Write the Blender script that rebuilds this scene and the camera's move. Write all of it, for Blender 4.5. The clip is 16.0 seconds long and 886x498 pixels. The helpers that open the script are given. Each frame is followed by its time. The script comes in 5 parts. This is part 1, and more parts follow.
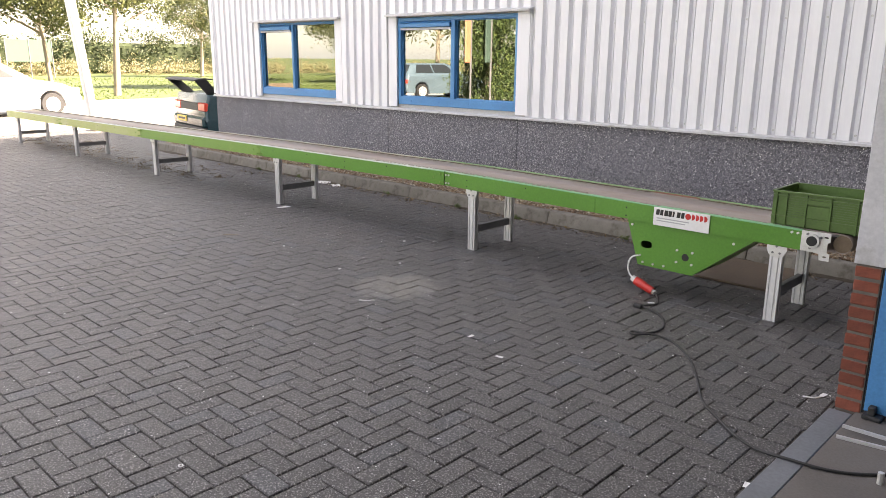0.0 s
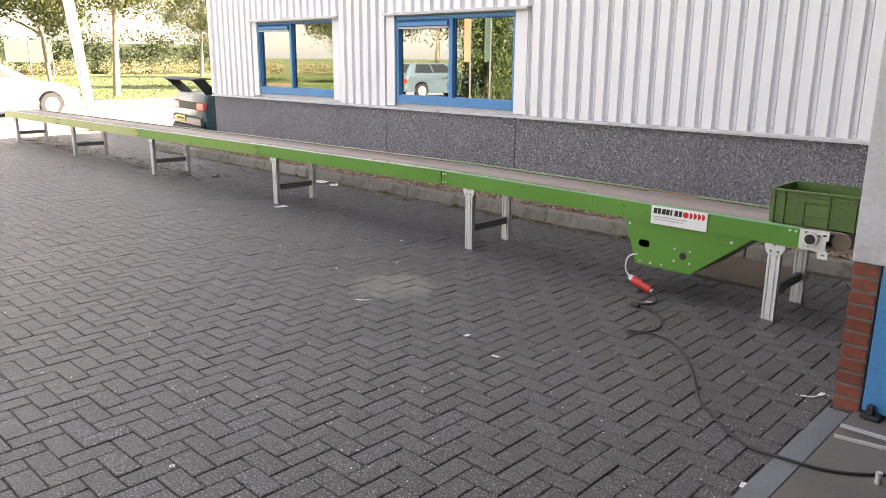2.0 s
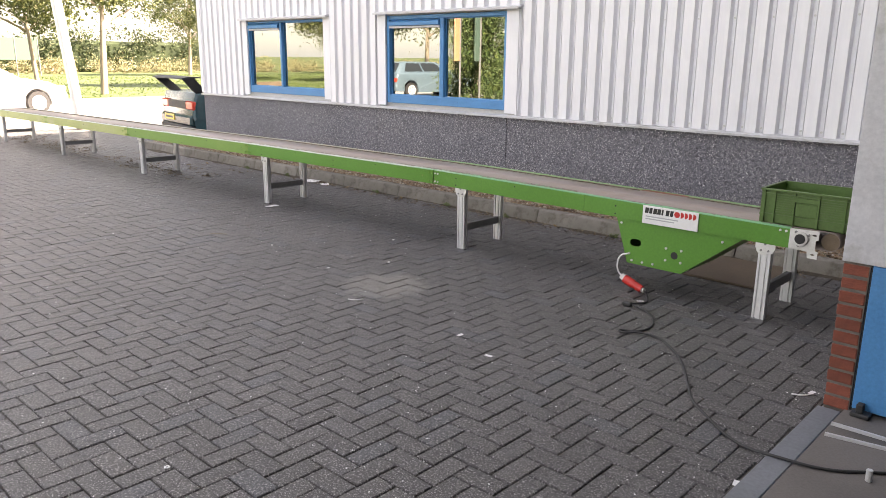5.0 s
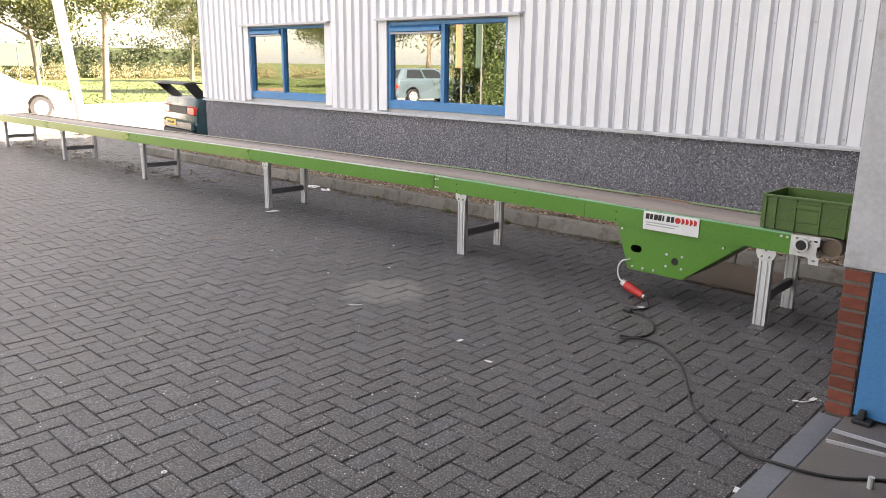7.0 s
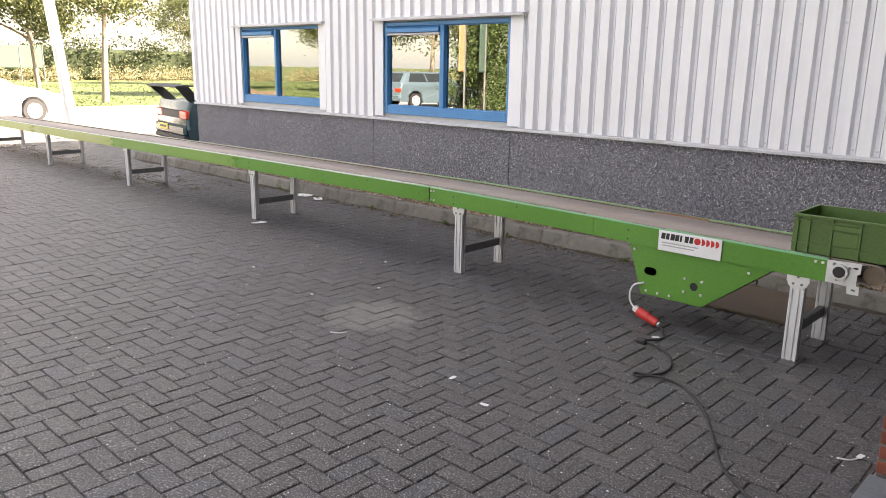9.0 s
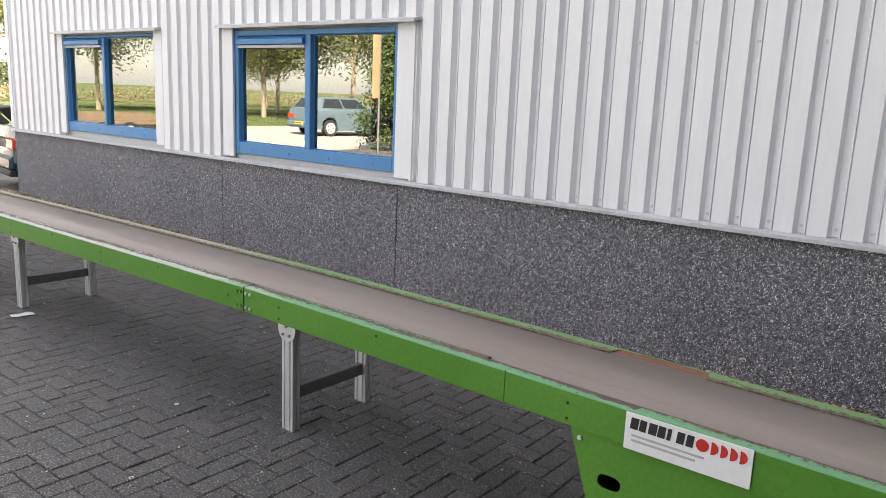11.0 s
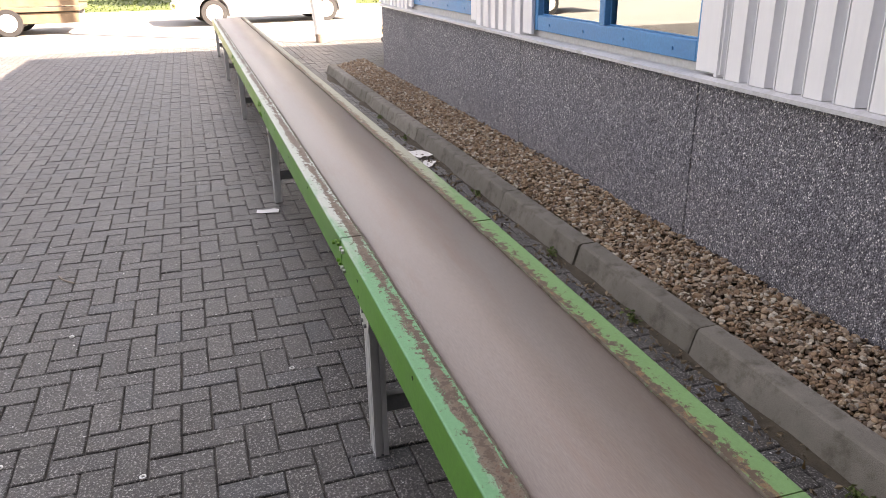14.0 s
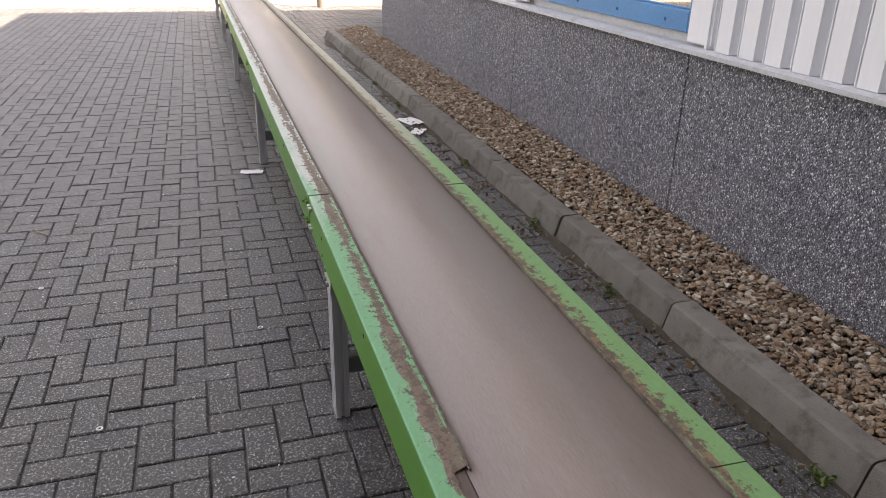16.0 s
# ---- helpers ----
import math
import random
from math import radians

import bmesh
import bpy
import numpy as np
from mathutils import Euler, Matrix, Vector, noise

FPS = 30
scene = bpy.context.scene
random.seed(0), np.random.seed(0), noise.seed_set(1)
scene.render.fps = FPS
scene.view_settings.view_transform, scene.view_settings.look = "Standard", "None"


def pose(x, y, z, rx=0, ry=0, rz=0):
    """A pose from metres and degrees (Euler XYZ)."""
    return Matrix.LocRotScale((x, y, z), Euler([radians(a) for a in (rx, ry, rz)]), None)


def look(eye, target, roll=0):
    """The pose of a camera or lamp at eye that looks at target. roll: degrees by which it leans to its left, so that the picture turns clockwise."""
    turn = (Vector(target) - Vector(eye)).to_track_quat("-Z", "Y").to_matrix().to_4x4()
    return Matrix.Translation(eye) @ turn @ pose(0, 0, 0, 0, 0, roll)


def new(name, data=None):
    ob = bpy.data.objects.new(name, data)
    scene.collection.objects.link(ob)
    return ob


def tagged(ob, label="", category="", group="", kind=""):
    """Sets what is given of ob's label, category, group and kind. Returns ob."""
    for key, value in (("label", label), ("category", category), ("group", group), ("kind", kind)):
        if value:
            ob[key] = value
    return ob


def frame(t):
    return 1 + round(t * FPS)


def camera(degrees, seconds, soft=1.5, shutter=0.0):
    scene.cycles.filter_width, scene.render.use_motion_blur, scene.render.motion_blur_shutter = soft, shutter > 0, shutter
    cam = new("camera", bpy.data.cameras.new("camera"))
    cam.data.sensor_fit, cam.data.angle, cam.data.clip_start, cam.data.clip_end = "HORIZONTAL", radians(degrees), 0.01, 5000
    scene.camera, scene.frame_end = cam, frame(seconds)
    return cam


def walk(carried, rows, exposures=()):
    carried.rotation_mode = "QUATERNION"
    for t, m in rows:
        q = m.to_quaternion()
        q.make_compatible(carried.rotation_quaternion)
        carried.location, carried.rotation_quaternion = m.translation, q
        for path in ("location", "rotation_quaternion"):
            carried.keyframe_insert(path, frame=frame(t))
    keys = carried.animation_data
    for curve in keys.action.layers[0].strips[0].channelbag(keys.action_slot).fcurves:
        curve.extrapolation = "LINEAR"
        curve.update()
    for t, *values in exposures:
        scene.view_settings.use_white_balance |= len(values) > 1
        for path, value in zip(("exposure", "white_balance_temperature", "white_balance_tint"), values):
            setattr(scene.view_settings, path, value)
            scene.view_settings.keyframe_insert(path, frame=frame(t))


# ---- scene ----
cam = camera(61.1, 16.0, 0.72)
PATH = [
    (0, (0.073, 0.153, 1.591), (-1.27, 1.551, 1.099), 0.5),
    (0.5, (0.075, 0.139, 1.592), (-1.266, 1.541, 1.106), 0.7),
    (1, (0.066, 0.154, 1.585), (-1.274, 1.556, 1.097), 0.8),
    (1.5, (0.07, 0.154, 1.585), (-1.272, 1.552, 1.094), 0.7),
    (2, (0.076, 0.19, 1.578), (-1.268, 1.587, 1.086), 0.4),
    (2.5, (0.08, 0.199, 1.574), (-1.26, 1.6, 1.081), 0.3),
    (3, (0.075, 0.185, 1.575), (-1.26, 1.591, 1.082), 0.4),
    (3.5, (0.069, 0.168, 1.585), (-1.257, 1.581, 1.089), 0.6),
    (4, (0.062, 0.162, 1.584), (-1.258, 1.579, 1.087), 0.6),
    (6.5, (0.066, 0.185, 1.588), (-1.262, 1.601, 1.105), 0.6),
    (7, (0.063, 0.181, 1.575), (-1.265, 1.598, 1.097), 0.7),
    (7.5, (0.06, 0.164, 1.586), (-1.27, 1.579, 1.106), 0.9),
    (8, (0.057, 0.167, 1.583), (-1.274, 1.58, 1.104), 0.8),
    (8.2, (0.048, 0.194, 1.577), (-1.287, 1.604, 1.098), 0.9),
    (10.3, (-1.105, 1.854, 1.561), (-2.415, 3.308, 1.15), 0.7),
    (10.5, (-1.222, 2.075, 1.572), (-2.466, 3.589, 1.171), 1.5),
    (11, (-1.468, 2.625, 1.587), (-2.676, 4.169, 1.191), 2.5),
    (11.5, (-1.674, 3.076, 1.554), (-2.928, 4.589, 1.183), 1.7),
    (12, (-1.813, 3.441, 1.565), (-3.072, 4.929, 1.117), 0.5),
    (12.5, (-1.902, 3.79, 1.57), (-3.297, 5.118, 1.032), 1.2),
    (13, (-2.021, 4.09, 1.524), (-3.562, 5.197, 0.892), 1.0),
    (13.5, (-2.049, 4.295, 1.546), (-3.72, 5.145, 0.85), -0.3),
    (14, (-2.021, 4.405, 1.534), (-3.793, 4.974, 0.803), -0.9),
    (14.5, (-2.025, 4.421, 1.531), (-3.813, 4.901, 0.775), -0.7),
    (15, (-2.038, 4.431, 1.53), (-3.823, 4.92, 0.771), -0.1),
    (15.5, (-2.046, 4.435, 1.526), (-3.826, 4.939, 0.766), 0.2),
    (16, (-2.017, 4.509, 1.48), (-3.765, 5.072, 0.686), 1.3),
]
walk(cam, [(t, look(e, a, r)) for t, e, a, r in PATH], [(0, 3.16, 8550, 20.5), (8.2, 3.16, 8550, 20.5), (10.5, 2.96, 8350, 18.5), (11.5, 2.95, 8250, 18), (13, 3.02, 8600, 22), (14, 2.9, 8500, 23), (15.5, 2.87, 8450, 22), (16, 2.8, 8450, 22)])

# ---- light ----
SUN_TO = Vector((4.75, 4.76, 6.0)).normalized()
world = bpy.data.worlds.new("sky")
scene.world = world
world.use_nodes = True
wn = world.node_tree
sky = wn.nodes.new("ShaderNodeTexSky")
sky.sky_type = "NISHITA"
sky.sun_disc = False
sky.sun_elevation = math.asin(SUN_TO.z)
sky.sun_rotation = math.atan2(SUN_TO.x, SUN_TO.y)
sky.dust_density = 1.6
haze = wn.nodes.new("ShaderNodeMix")
haze.data_type = "RGBA"
haze.inputs[0].default_value = 0.55
haze.inputs[7].default_value = (2.7, 2.95, 3.3, 1)
wn.links.new(sky.outputs[0], haze.inputs[6])
wn.links.new(haze.outputs[2], wn.nodes["Background"].inputs[0])
wn.nodes["Background"].inputs[1].default_value = 0.1
sun = new("sun", bpy.data.lights.new("sun", "SUN"))
sun.data.energy, sun.data.angle, sun.data.color = 5.0, radians(0.5), (1.0, 0.96, 0.9)
sun.matrix_world = look(SUN_TO * 50, (0, 0, 0))

# ---- materials ----
def nodes_of(name):
    m = bpy.data.materials.new(name)
    m.use_nodes = True
    t = m.node_tree
    return m, t, t.nodes["Principled BSDF"]


def add(t, kind, **values):
    n = t.nodes.new("ShaderNode" + kind)
    for key, value in values.items():
        n.inputs[key].default_value = value
    return n


def ramp(t, fac, stops):
    r = t.nodes.new("ShaderNodeValToRGB")
    e = r.color_ramp.elements
    while len(e) < len(stops):
        e.new(0.5)
    for el, (p, c) in zip(e, stops):
        el.position, el.color = p, (*c, 1) if len(c) == 3 else c
    t.links.new(fac, r.inputs[0])
    return r.outputs[0]


def mixed(t, fac, a, b, mode="MIX"):
    n = t.nodes.new("ShaderNodeMix")
    n.data_type, n.blend_type = "RGBA", mode
    for sock, v in ((n.inputs[0], fac), (n.inputs[6], a), (n.inputs[7], b)):
        if isinstance(v, (int, float)):
            sock.default_value = v
        elif isinstance(v, tuple):
            sock.default_value = (*v, 1)
        else:
            t.links.new(v, sock)
    return n.outputs[2]


def place(t, scale=(1, 1, 1)):
    c = t.nodes.new("ShaderNodeTexCoord")
    m = t.nodes.new("ShaderNodeMapping")
    m.inputs["Scale"].default_value = scale
    t.links.new(c.outputs["Object"], m.inputs[0])
    return m.outputs[0]


def noise_of(t, vec, scale, detail=4, rough=0.6):
    n = add(t, "TexNoise", Scale=scale, Detail=detail, Roughness=rough)
    t.links.new(vec, n.inputs["Vector"])
    return n.outputs[0]


def bump(t, bsdf, height, strength, dist=0.01):
    b = add(t, "Bump", Strength=strength, Distance=dist)
    t.links.new(height, b.inputs["Height"])
    t.links.new(b.outputs[0], bsdf.inputs["Normal"])


def surf(name, a, b, scale=6, fine=80, rough=0.6, spread=0.15, metal=0.0, relief=0.2, stretch=(1, 1, 1), dirt=None, dirt_at=(0.55, 0.7), vary=""):
    """Two-scale surface: broad drift from a to b, fine grain, optional dirt patches, per-piece variation."""
    m, t, p = nodes_of(name)
    v = place(t, stretch)
    broad, grain = noise_of(t, v, scale), noise_of(t, v, fine, 3)
    col = mixed(t, ramp(t, broad, [(0.3, (0, 0, 0)), (0.7, (1, 1, 1))]), a, b)
    col = mixed(t, 0.35, col, ramp(t, grain, [(0.3, (0.35, 0.35, 0.35)), (0.7, (0.65, 0.65, 0.65))]), "OVERLAY")
    if dirt:
        d = noise_of(t, v, scale * 2.3, 8, 0.7)
        col = mixed(t, ramp(t, d, [(dirt_at[0], (0, 0, 0)), (dirt_at[1], (1, 1, 1))]), col, dirt)
    if vary:
        if vary == "island":
            r = t.nodes.new("ShaderNodeNewGeometry").outputs["Random Per Island"]
        else:
            r = t.nodes.new("ShaderNodeObjectInfo").outputs["Random"]
        col = mixed(t, 0.6, col, ramp(t, r, [(0, (0.35, 0.35, 0.35)), (0.5, (0.5, 0.49, 0.48)), (1, (0.66, 0.66, 0.67))]), "OVERLAY")
    t.links.new(col, p.inputs["Base Color"])
    t.links.new(ramp(t, broad, [(0.2, (rough - spread,) * 3), (0.8, (min(rough + spread, 1),) * 3)]), p.inputs["Roughness"])
    p.inputs["Metallic"].default_value = metal
    if relief:
        bump(t, p, grain, relief)
    return m


def paver_mat(name, vary):
    m, t, p = nodes_of(name)
    v = place(t)
    if vary == "island":
        r = t.nodes.new("ShaderNodeNewGeometry").outputs["Random Per Island"]
    else:
        info = t.nodes.new("ShaderNodeObjectInfo")
        r = info.outputs["Random"]
        off = t.nodes.new("ShaderNodeVectorMath")
        t.links.new(v, off.inputs[0])
        t.links.new(info.outputs["Location"], off.inputs[1])
        v = off.outputs[0]
    grit, broad, worn = noise_of(t, v, 112, 3, 0.8), noise_of(t, v, 0.8, 5), noise_of(t, v, 26, 6, 0.7)
    col = ramp(t, r, [(0, (0.05, 0.0475, 0.0475)), (0.35, (0.057, 0.0545, 0.054)), (0.7, (0.064, 0.061, 0.06)), (0.88, (0.072, 0.068, 0.067)), (0.93, (0.056, 0.058, 0.063)), (1, (0.06, 0.063, 0.069))])
    col = mixed(t, 0.5, col, ramp(t, broad, [(0.3, (0.4, 0.4, 0.41)), (0.7, (0.64, 0.62, 0.6))]), "OVERLAY")
    col = mixed(t, 0.8, col, ramp(t, worn, [(0.34, (0.3, 0.3, 0.3)), (0.66, (0.72, 0.72, 0.72))]), "OVERLAY")
    col = mixed(t, ramp(t, grit, [(0.55, (0, 0, 0)), (0.63, (1, 1, 1))]), col, (0.36, 0.347, 0.338))
    col = mixed(t, ramp(t, grit, [(0.36, (1, 1, 1)), (0.45, (0, 0, 0))]), col, (0.03, 0.028, 0.027))
    far = t.nodes.new("ShaderNodeVectorMath")
    far.operation = "DISTANCE"
    t.links.new(v, far.inputs[0])
    far.inputs[1].default_value = (-3.75, 3.66, 0)
    spill = t.nodes.new("ShaderNodeMath")
    spill.operation = "MULTIPLY_ADD"
    t.links.new(noise_of(t, v, 7, 6, 0.7), spill.inputs[0])
    spill.inputs[1].default_value = -0.46
    t.links.new(far.outputs["Value"], spill.inputs[2])
    col = mixed(t, ramp(t, spill.outputs[0], [(0.0, (0.26, 0.26, 0.26)), (0.12, (0, 0, 0))]), col, (0.36, 0.345, 0.3))
    t.links.new(col, p.inputs["Base Color"])
    p.inputs["Roughness"].default_value = 0.5
    bump(t, p, mixed(t, 0.5, grit, worn), 1.0, 0.009)
    return m


def aggregate_mat():
    """Washed concrete: pale and dark pebbles in a grey matrix."""
    m, t, p = nodes_of("exposed_aggregate")
    v = place(t, (1, 1, 0.8))
    w = noise_of(t, v, 30, 2)
    warp = t.nodes.new("ShaderNodeVectorMath")
    warp.operation = "MULTIPLY_ADD"
    t.links.new(w, warp.inputs[0])
    warp.inputs[1].default_value = (0.02, 0.02, 0.02)
    t.links.new(v, warp.inputs[2])
    vo = add(t, "TexVoronoi", Scale=150, Randomness=1.0)
    t.links.new(warp.outputs[0], vo.inputs["Vector"])
    sep = t.nodes.new("ShaderNodeSeparateColor")
    t.links.new(vo.outputs["Color"], sep.inputs[0])
    col = ramp(t, sep.outputs[0], [(0.0, (0.035, 0.035, 0.042)), (0.25, (0.098, 0.097, 0.116)), (0.5, (0.21, 0.208, 0.238)), (0.8, (0.37, 0.363, 0.392)), (1.0, (0.78, 0.77, 0.765))])
    col = mixed(t, ramp(t, vo.outputs["Distance"], [(0.35, (0, 0, 0)), (0.62, (1, 1, 1))]), col, (0.128, 0.127, 0.145))
    broad, clump = noise_of(t, v, 1.6, 6), noise_of(t, v, 48, 4, 0.75)
    col = mixed(t, 0.75, col, ramp(t, clump, [(0.36, (0.24, 0.24, 0.25)), (0.64, (0.78, 0.78, 0.77))]), "OVERLAY")
    col = mixed(t, 0.6, col, ramp(t, broad, [(0.3, (0.42, 0.42, 0.43)), (0.7, (0.58, 0.57, 0.56))]), "OVERLAY")
    t.links.new(col, p.inputs["Base Color"])
    p.inputs["Roughness"].default_value = 0.75
    inv = t.nodes.new("ShaderNodeMath")
    inv.operation = "SUBTRACT"
    inv.inputs[0].default_value = 1
    t.links.new(vo.outputs["Distance"], inv.inputs[1])
    bump(t, p, inv.outputs[0], 0.9, 0.006)
    return m


def patina_mat(name, base, faded, rust, edge, bloom_at, line):
    """Faded paint: chalky bloom that grows towards the far end, and a broken streak of grime and rust along the belt side."""
    m, t, p = nodes_of(name)
    v, w = place(t, (0.8, 3.5, 3.5)), place(t)
    n1, n2, n3, n4 = noise_of(t, v, 1.6, 6, 0.65), noise_of(t, v, 9.0, 10, 0.75), noise_of(t, w, 110, 3), noise_of(t, w, 42, 6, 0.75)
    sep = t.nodes.new("ShaderNodeSeparateXYZ")
    t.links.new(w, sep.inputs[0])

    def maths(op, a, b=None):
        n = t.nodes.new("ShaderNodeMath")
        n.operation = op
        for k, val in enumerate((a, b)):
            if isinstance(val, (int, float)):
                n.inputs[k].default_value = val
            elif val is not None:
                t.links.new(val, n.inputs[k])
        return n.outputs[0]

    def span(val, *four):
        n = t.nodes.new("ShaderNodeMapRange")
        t.links.new(val, n.inputs[0])
        for k, q in enumerate(four):
            n.inputs[k + 1].default_value = q
        return n.outputs[0]
    off = maths("ABSOLUTE", maths("SUBTRACT", maths("ABSOLUTE", sep.outputs[1]), line))
    streak = maths("ADD", maths("ADD", n2, maths("MULTIPLY", maths("SUBTRACT", n1, 0.5), 0.55)), span(off, 0.003, 0.036, 0.09, -0.2))
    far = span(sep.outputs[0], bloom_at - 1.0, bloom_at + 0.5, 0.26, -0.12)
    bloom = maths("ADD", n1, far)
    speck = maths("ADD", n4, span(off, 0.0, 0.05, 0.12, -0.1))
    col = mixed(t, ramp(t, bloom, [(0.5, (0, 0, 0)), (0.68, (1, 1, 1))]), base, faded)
    grime = ramp(t, n4, [(0.35, rust), (0.5, edge), (0.62, tuple(c * 0.45 for c in edge)), (0.75, tuple(c * 1.7 for c in edge))])
    col = mixed(t, ramp(t, streak, [(0.51, (0, 0, 0)), (0.56, (1, 1, 1))]), col, grime)
    col = mixed(t, ramp(t, speck, [(0.545, (0, 0, 0)), (0.62, (1, 1, 1))]), col, (0.105, 0.07, 0.045))
    col = mixed(t, 0.3, col, ramp(t, n3, [(0.3, (0.38, 0.38, 0.38)), (0.7, (0.62, 0.62, 0.62))]), "OVERLAY")
    t.links.new(col, p.inputs["Base Color"])
    p.inputs["Roughness"].default_value = 0.58
    bump(t, p, mixed(t, 0.5, n2, n4), 0.5, 0.006)
    return m


def glass_mat():
    m, t, p = nodes_of("window_glass")
    out = t.nodes["Material Output"]
    see = add(t, "BsdfTransparent", Color=(0.55, 0.6, 0.58, 1))
    gl = add(t, "BsdfGlossy", Roughness=0.01, Color=(0.95, 1.0, 0.97, 1))
    fr = add(t, "Fresnel", IOR=4.0)
    mx = t.nodes.new("ShaderNodeMixShader")
    t.links.new(fr.outputs[0], mx.inputs[0])
    t.links.new(see.outputs[0], mx.inputs[1])
    t.links.new(gl.outputs[0], mx.inputs[2])
    t.links.new(mx.outputs[0], out.inputs[0])
    return m


def plain(name, c, rough=0.5, metal=0.0):
    m, t, p = nodes_of(name)
    p.inputs["Base Color"].default_value = (*c, 1)
    p.inputs["Roughness"].default_value, p.inputs["Metallic"].default_value = rough, metal
    return m


PAVER, PAVER_ALL = paver_mat("concrete_paver", "object"), paver_mat("concrete_paver_field", "island")
JOINT = surf("joint_sand", (0.045, 0.042, 0.039), (0.14, 0.13, 0.118), 9, 200, 0.95, 0.04, relief=0.4)
ASPHALT = surf("asphalt", (0.27, 0.265, 0.255), (0.33, 0.32, 0.305), 0.4, 60, 0.9, 0.05, relief=0.3)
GRASS_SOIL = surf("grass_ground", (0.05, 0.08, 0.018), (0.08, 0.105, 0.03), 0.15, 8, 0.95, 0.04, relief=0.5)
AGGREGATE = aggregate_mat()
CLAD = surf("white_coated_steel", (0.775, 0.78, 0.81), (0.82, 0.825, 0.85), 0.7, 30, 0.42, 0.08, relief=0.01, stretch=(1, 1, 0.12))
TRIM = surf("grey_white_flashing", (0.46, 0.47, 0.49), (0.56, 0.56, 0.58), 2, 50, 0.4, 0.1, relief=0.03, dirt=(0.33, 0.32, 0.3), dirt_at=(0.56, 0.76))
BLUE = surf("blue_paint", (0.038, 0.21, 0.45), (0.05, 0.25, 0.51), 3, 60, 0.4, 0.1, relief=0.04)
GLASS = glass_mat()
CRUST = surf("dirt_crust", (0.075, 0.05, 0.032), (0.19, 0.165, 0.13), 28, 160, 0.9, 0.05, relief=0.6, dirt=(0.16, 0.25, 0.14), dirt_at=(0.55, 0.62))
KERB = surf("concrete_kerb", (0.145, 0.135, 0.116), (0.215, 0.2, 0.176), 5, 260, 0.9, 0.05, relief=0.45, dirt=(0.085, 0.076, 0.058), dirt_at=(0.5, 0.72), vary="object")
BED = surf("gravel_bed", (0.10, 0.075, 0.05), (0.17, 0.13, 0.09), 12, 150, 0.95, 0.04, relief=0.8)
GREEN = surf("green_enamel", (0.06, 0.215, 0.022), (0.078, 0.255, 0.03), 1.4, 60, 0.38, 0.12, relief=0.03, dirt=(0.16, 0.26, 0.08), dirt_at=(0.66, 0.8))
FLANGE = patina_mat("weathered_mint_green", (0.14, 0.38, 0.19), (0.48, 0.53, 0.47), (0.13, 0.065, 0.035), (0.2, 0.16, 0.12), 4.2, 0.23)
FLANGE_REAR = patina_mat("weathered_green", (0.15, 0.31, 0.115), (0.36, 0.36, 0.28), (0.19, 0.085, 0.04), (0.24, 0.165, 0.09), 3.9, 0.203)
LEDGE = surf("bare_brown_steel", (0.105, 0.072, 0.06), (0.15, 0.11, 0.093), 3, 90, 0.7, 0.1, relief=0.1, stretch=(0.4, 3, 1))
LEDGE_RUST = surf("red_rust_steel", (0.2, 0.075, 0.045), (0.27, 0.12, 0.08), 6, 90, 0.8, 0.1, relief=0.2)
# Far rails paled: dust plus bounced yard light and glare in the colour
GREEN_DUST_LIT = surf("dusty_lit_green_enamel", (0.105, 0.25, 0.035), (0.15, 0.29, 0.055), 1.2, 60, 0.42, 0.12, relief=0.03, dirt=(0.27, 0.33, 0.13), dirt_at=(0.56, 0.8))
GREEN_PALE_LIT = surf("dusty_lit_pale_green_enamel", (0.27, 0.34, 0.10), (0.36, 0.41, 0.16), 1.0, 60, 0.45, 0.12, relief=0.03, dirt=(0.42, 0.42, 0.25), dirt_at=(0.5, 0.8))
BELT = surf("brown_belt", (0.232, 0.176, 0.146), (0.275, 0.24, 0.216), 1.6, 160, 0.42, 0.1, relief=0.06, stretch=(0.3, 2.4, 1), dirt=(0.235, 0.145, 0.108), dirt_at=(0.5, 0.9))
ALU = surf("anodised_aluminium", (0.62, 0.63, 0.64), (0.72, 0.72, 0.72), 8, 90, 0.4, 0.1, metal=0.55, relief=0.03, stretch=(1, 1, 0.2))
STEEL = surf("zinc_plate", (0.55, 0.55, 0.54), (0.68, 0.68, 0.66), 12, 120, 0.45, 0.12, metal=0.5, relief=0.05)
DARK_STEEL = surf("dark_grey_steel", (0.17, 0.175, 0.18), (0.22, 0.22, 0.225), 8, 90, 0.5, 0.1, metal=0.3, relief=0.05)
# Flat black standing in for the shade in holes and gaps
BLACK = plain("black_recess_shade", (0.012, 0.012, 0.013), 0.6)
RUBBER = surf("black_rubber", (0.018, 0.018, 0.02), (0.03, 0.03, 0.03), 20, 150, 0.6, 0.1, relief=0.1)
CRATE = surf("green_crate_plastic", (0.06, 0.125, 0.026), (0.078, 0.155, 0.036), 5, 70, 0.45, 0.1, relief=0.04)
WHITE = surf("white_sheet", (0.8, 0.8, 0.79), (0.74, 0.74, 0.73), 9, 60, 0.5, 0.1, relief=0.02)
INK = plain("black_ink", (0.02, 0.02, 0.02), 0.5)
RED = surf("red_plastic", (0.56, 0.022, 0.02), (0.64, 0.04, 0.03), 12, 90, 0.4, 0.1, relief=0.03)
GREY_INK = plain("grey_ink", (0.42, 0.42, 0.43), 0.5)
BRICK = surf("red_brick", (0.16, 0.045, 0.03), (0.27, 0.08, 0.05), 14, 130, 0.9, 0.06, relief=0.5, vary="object")
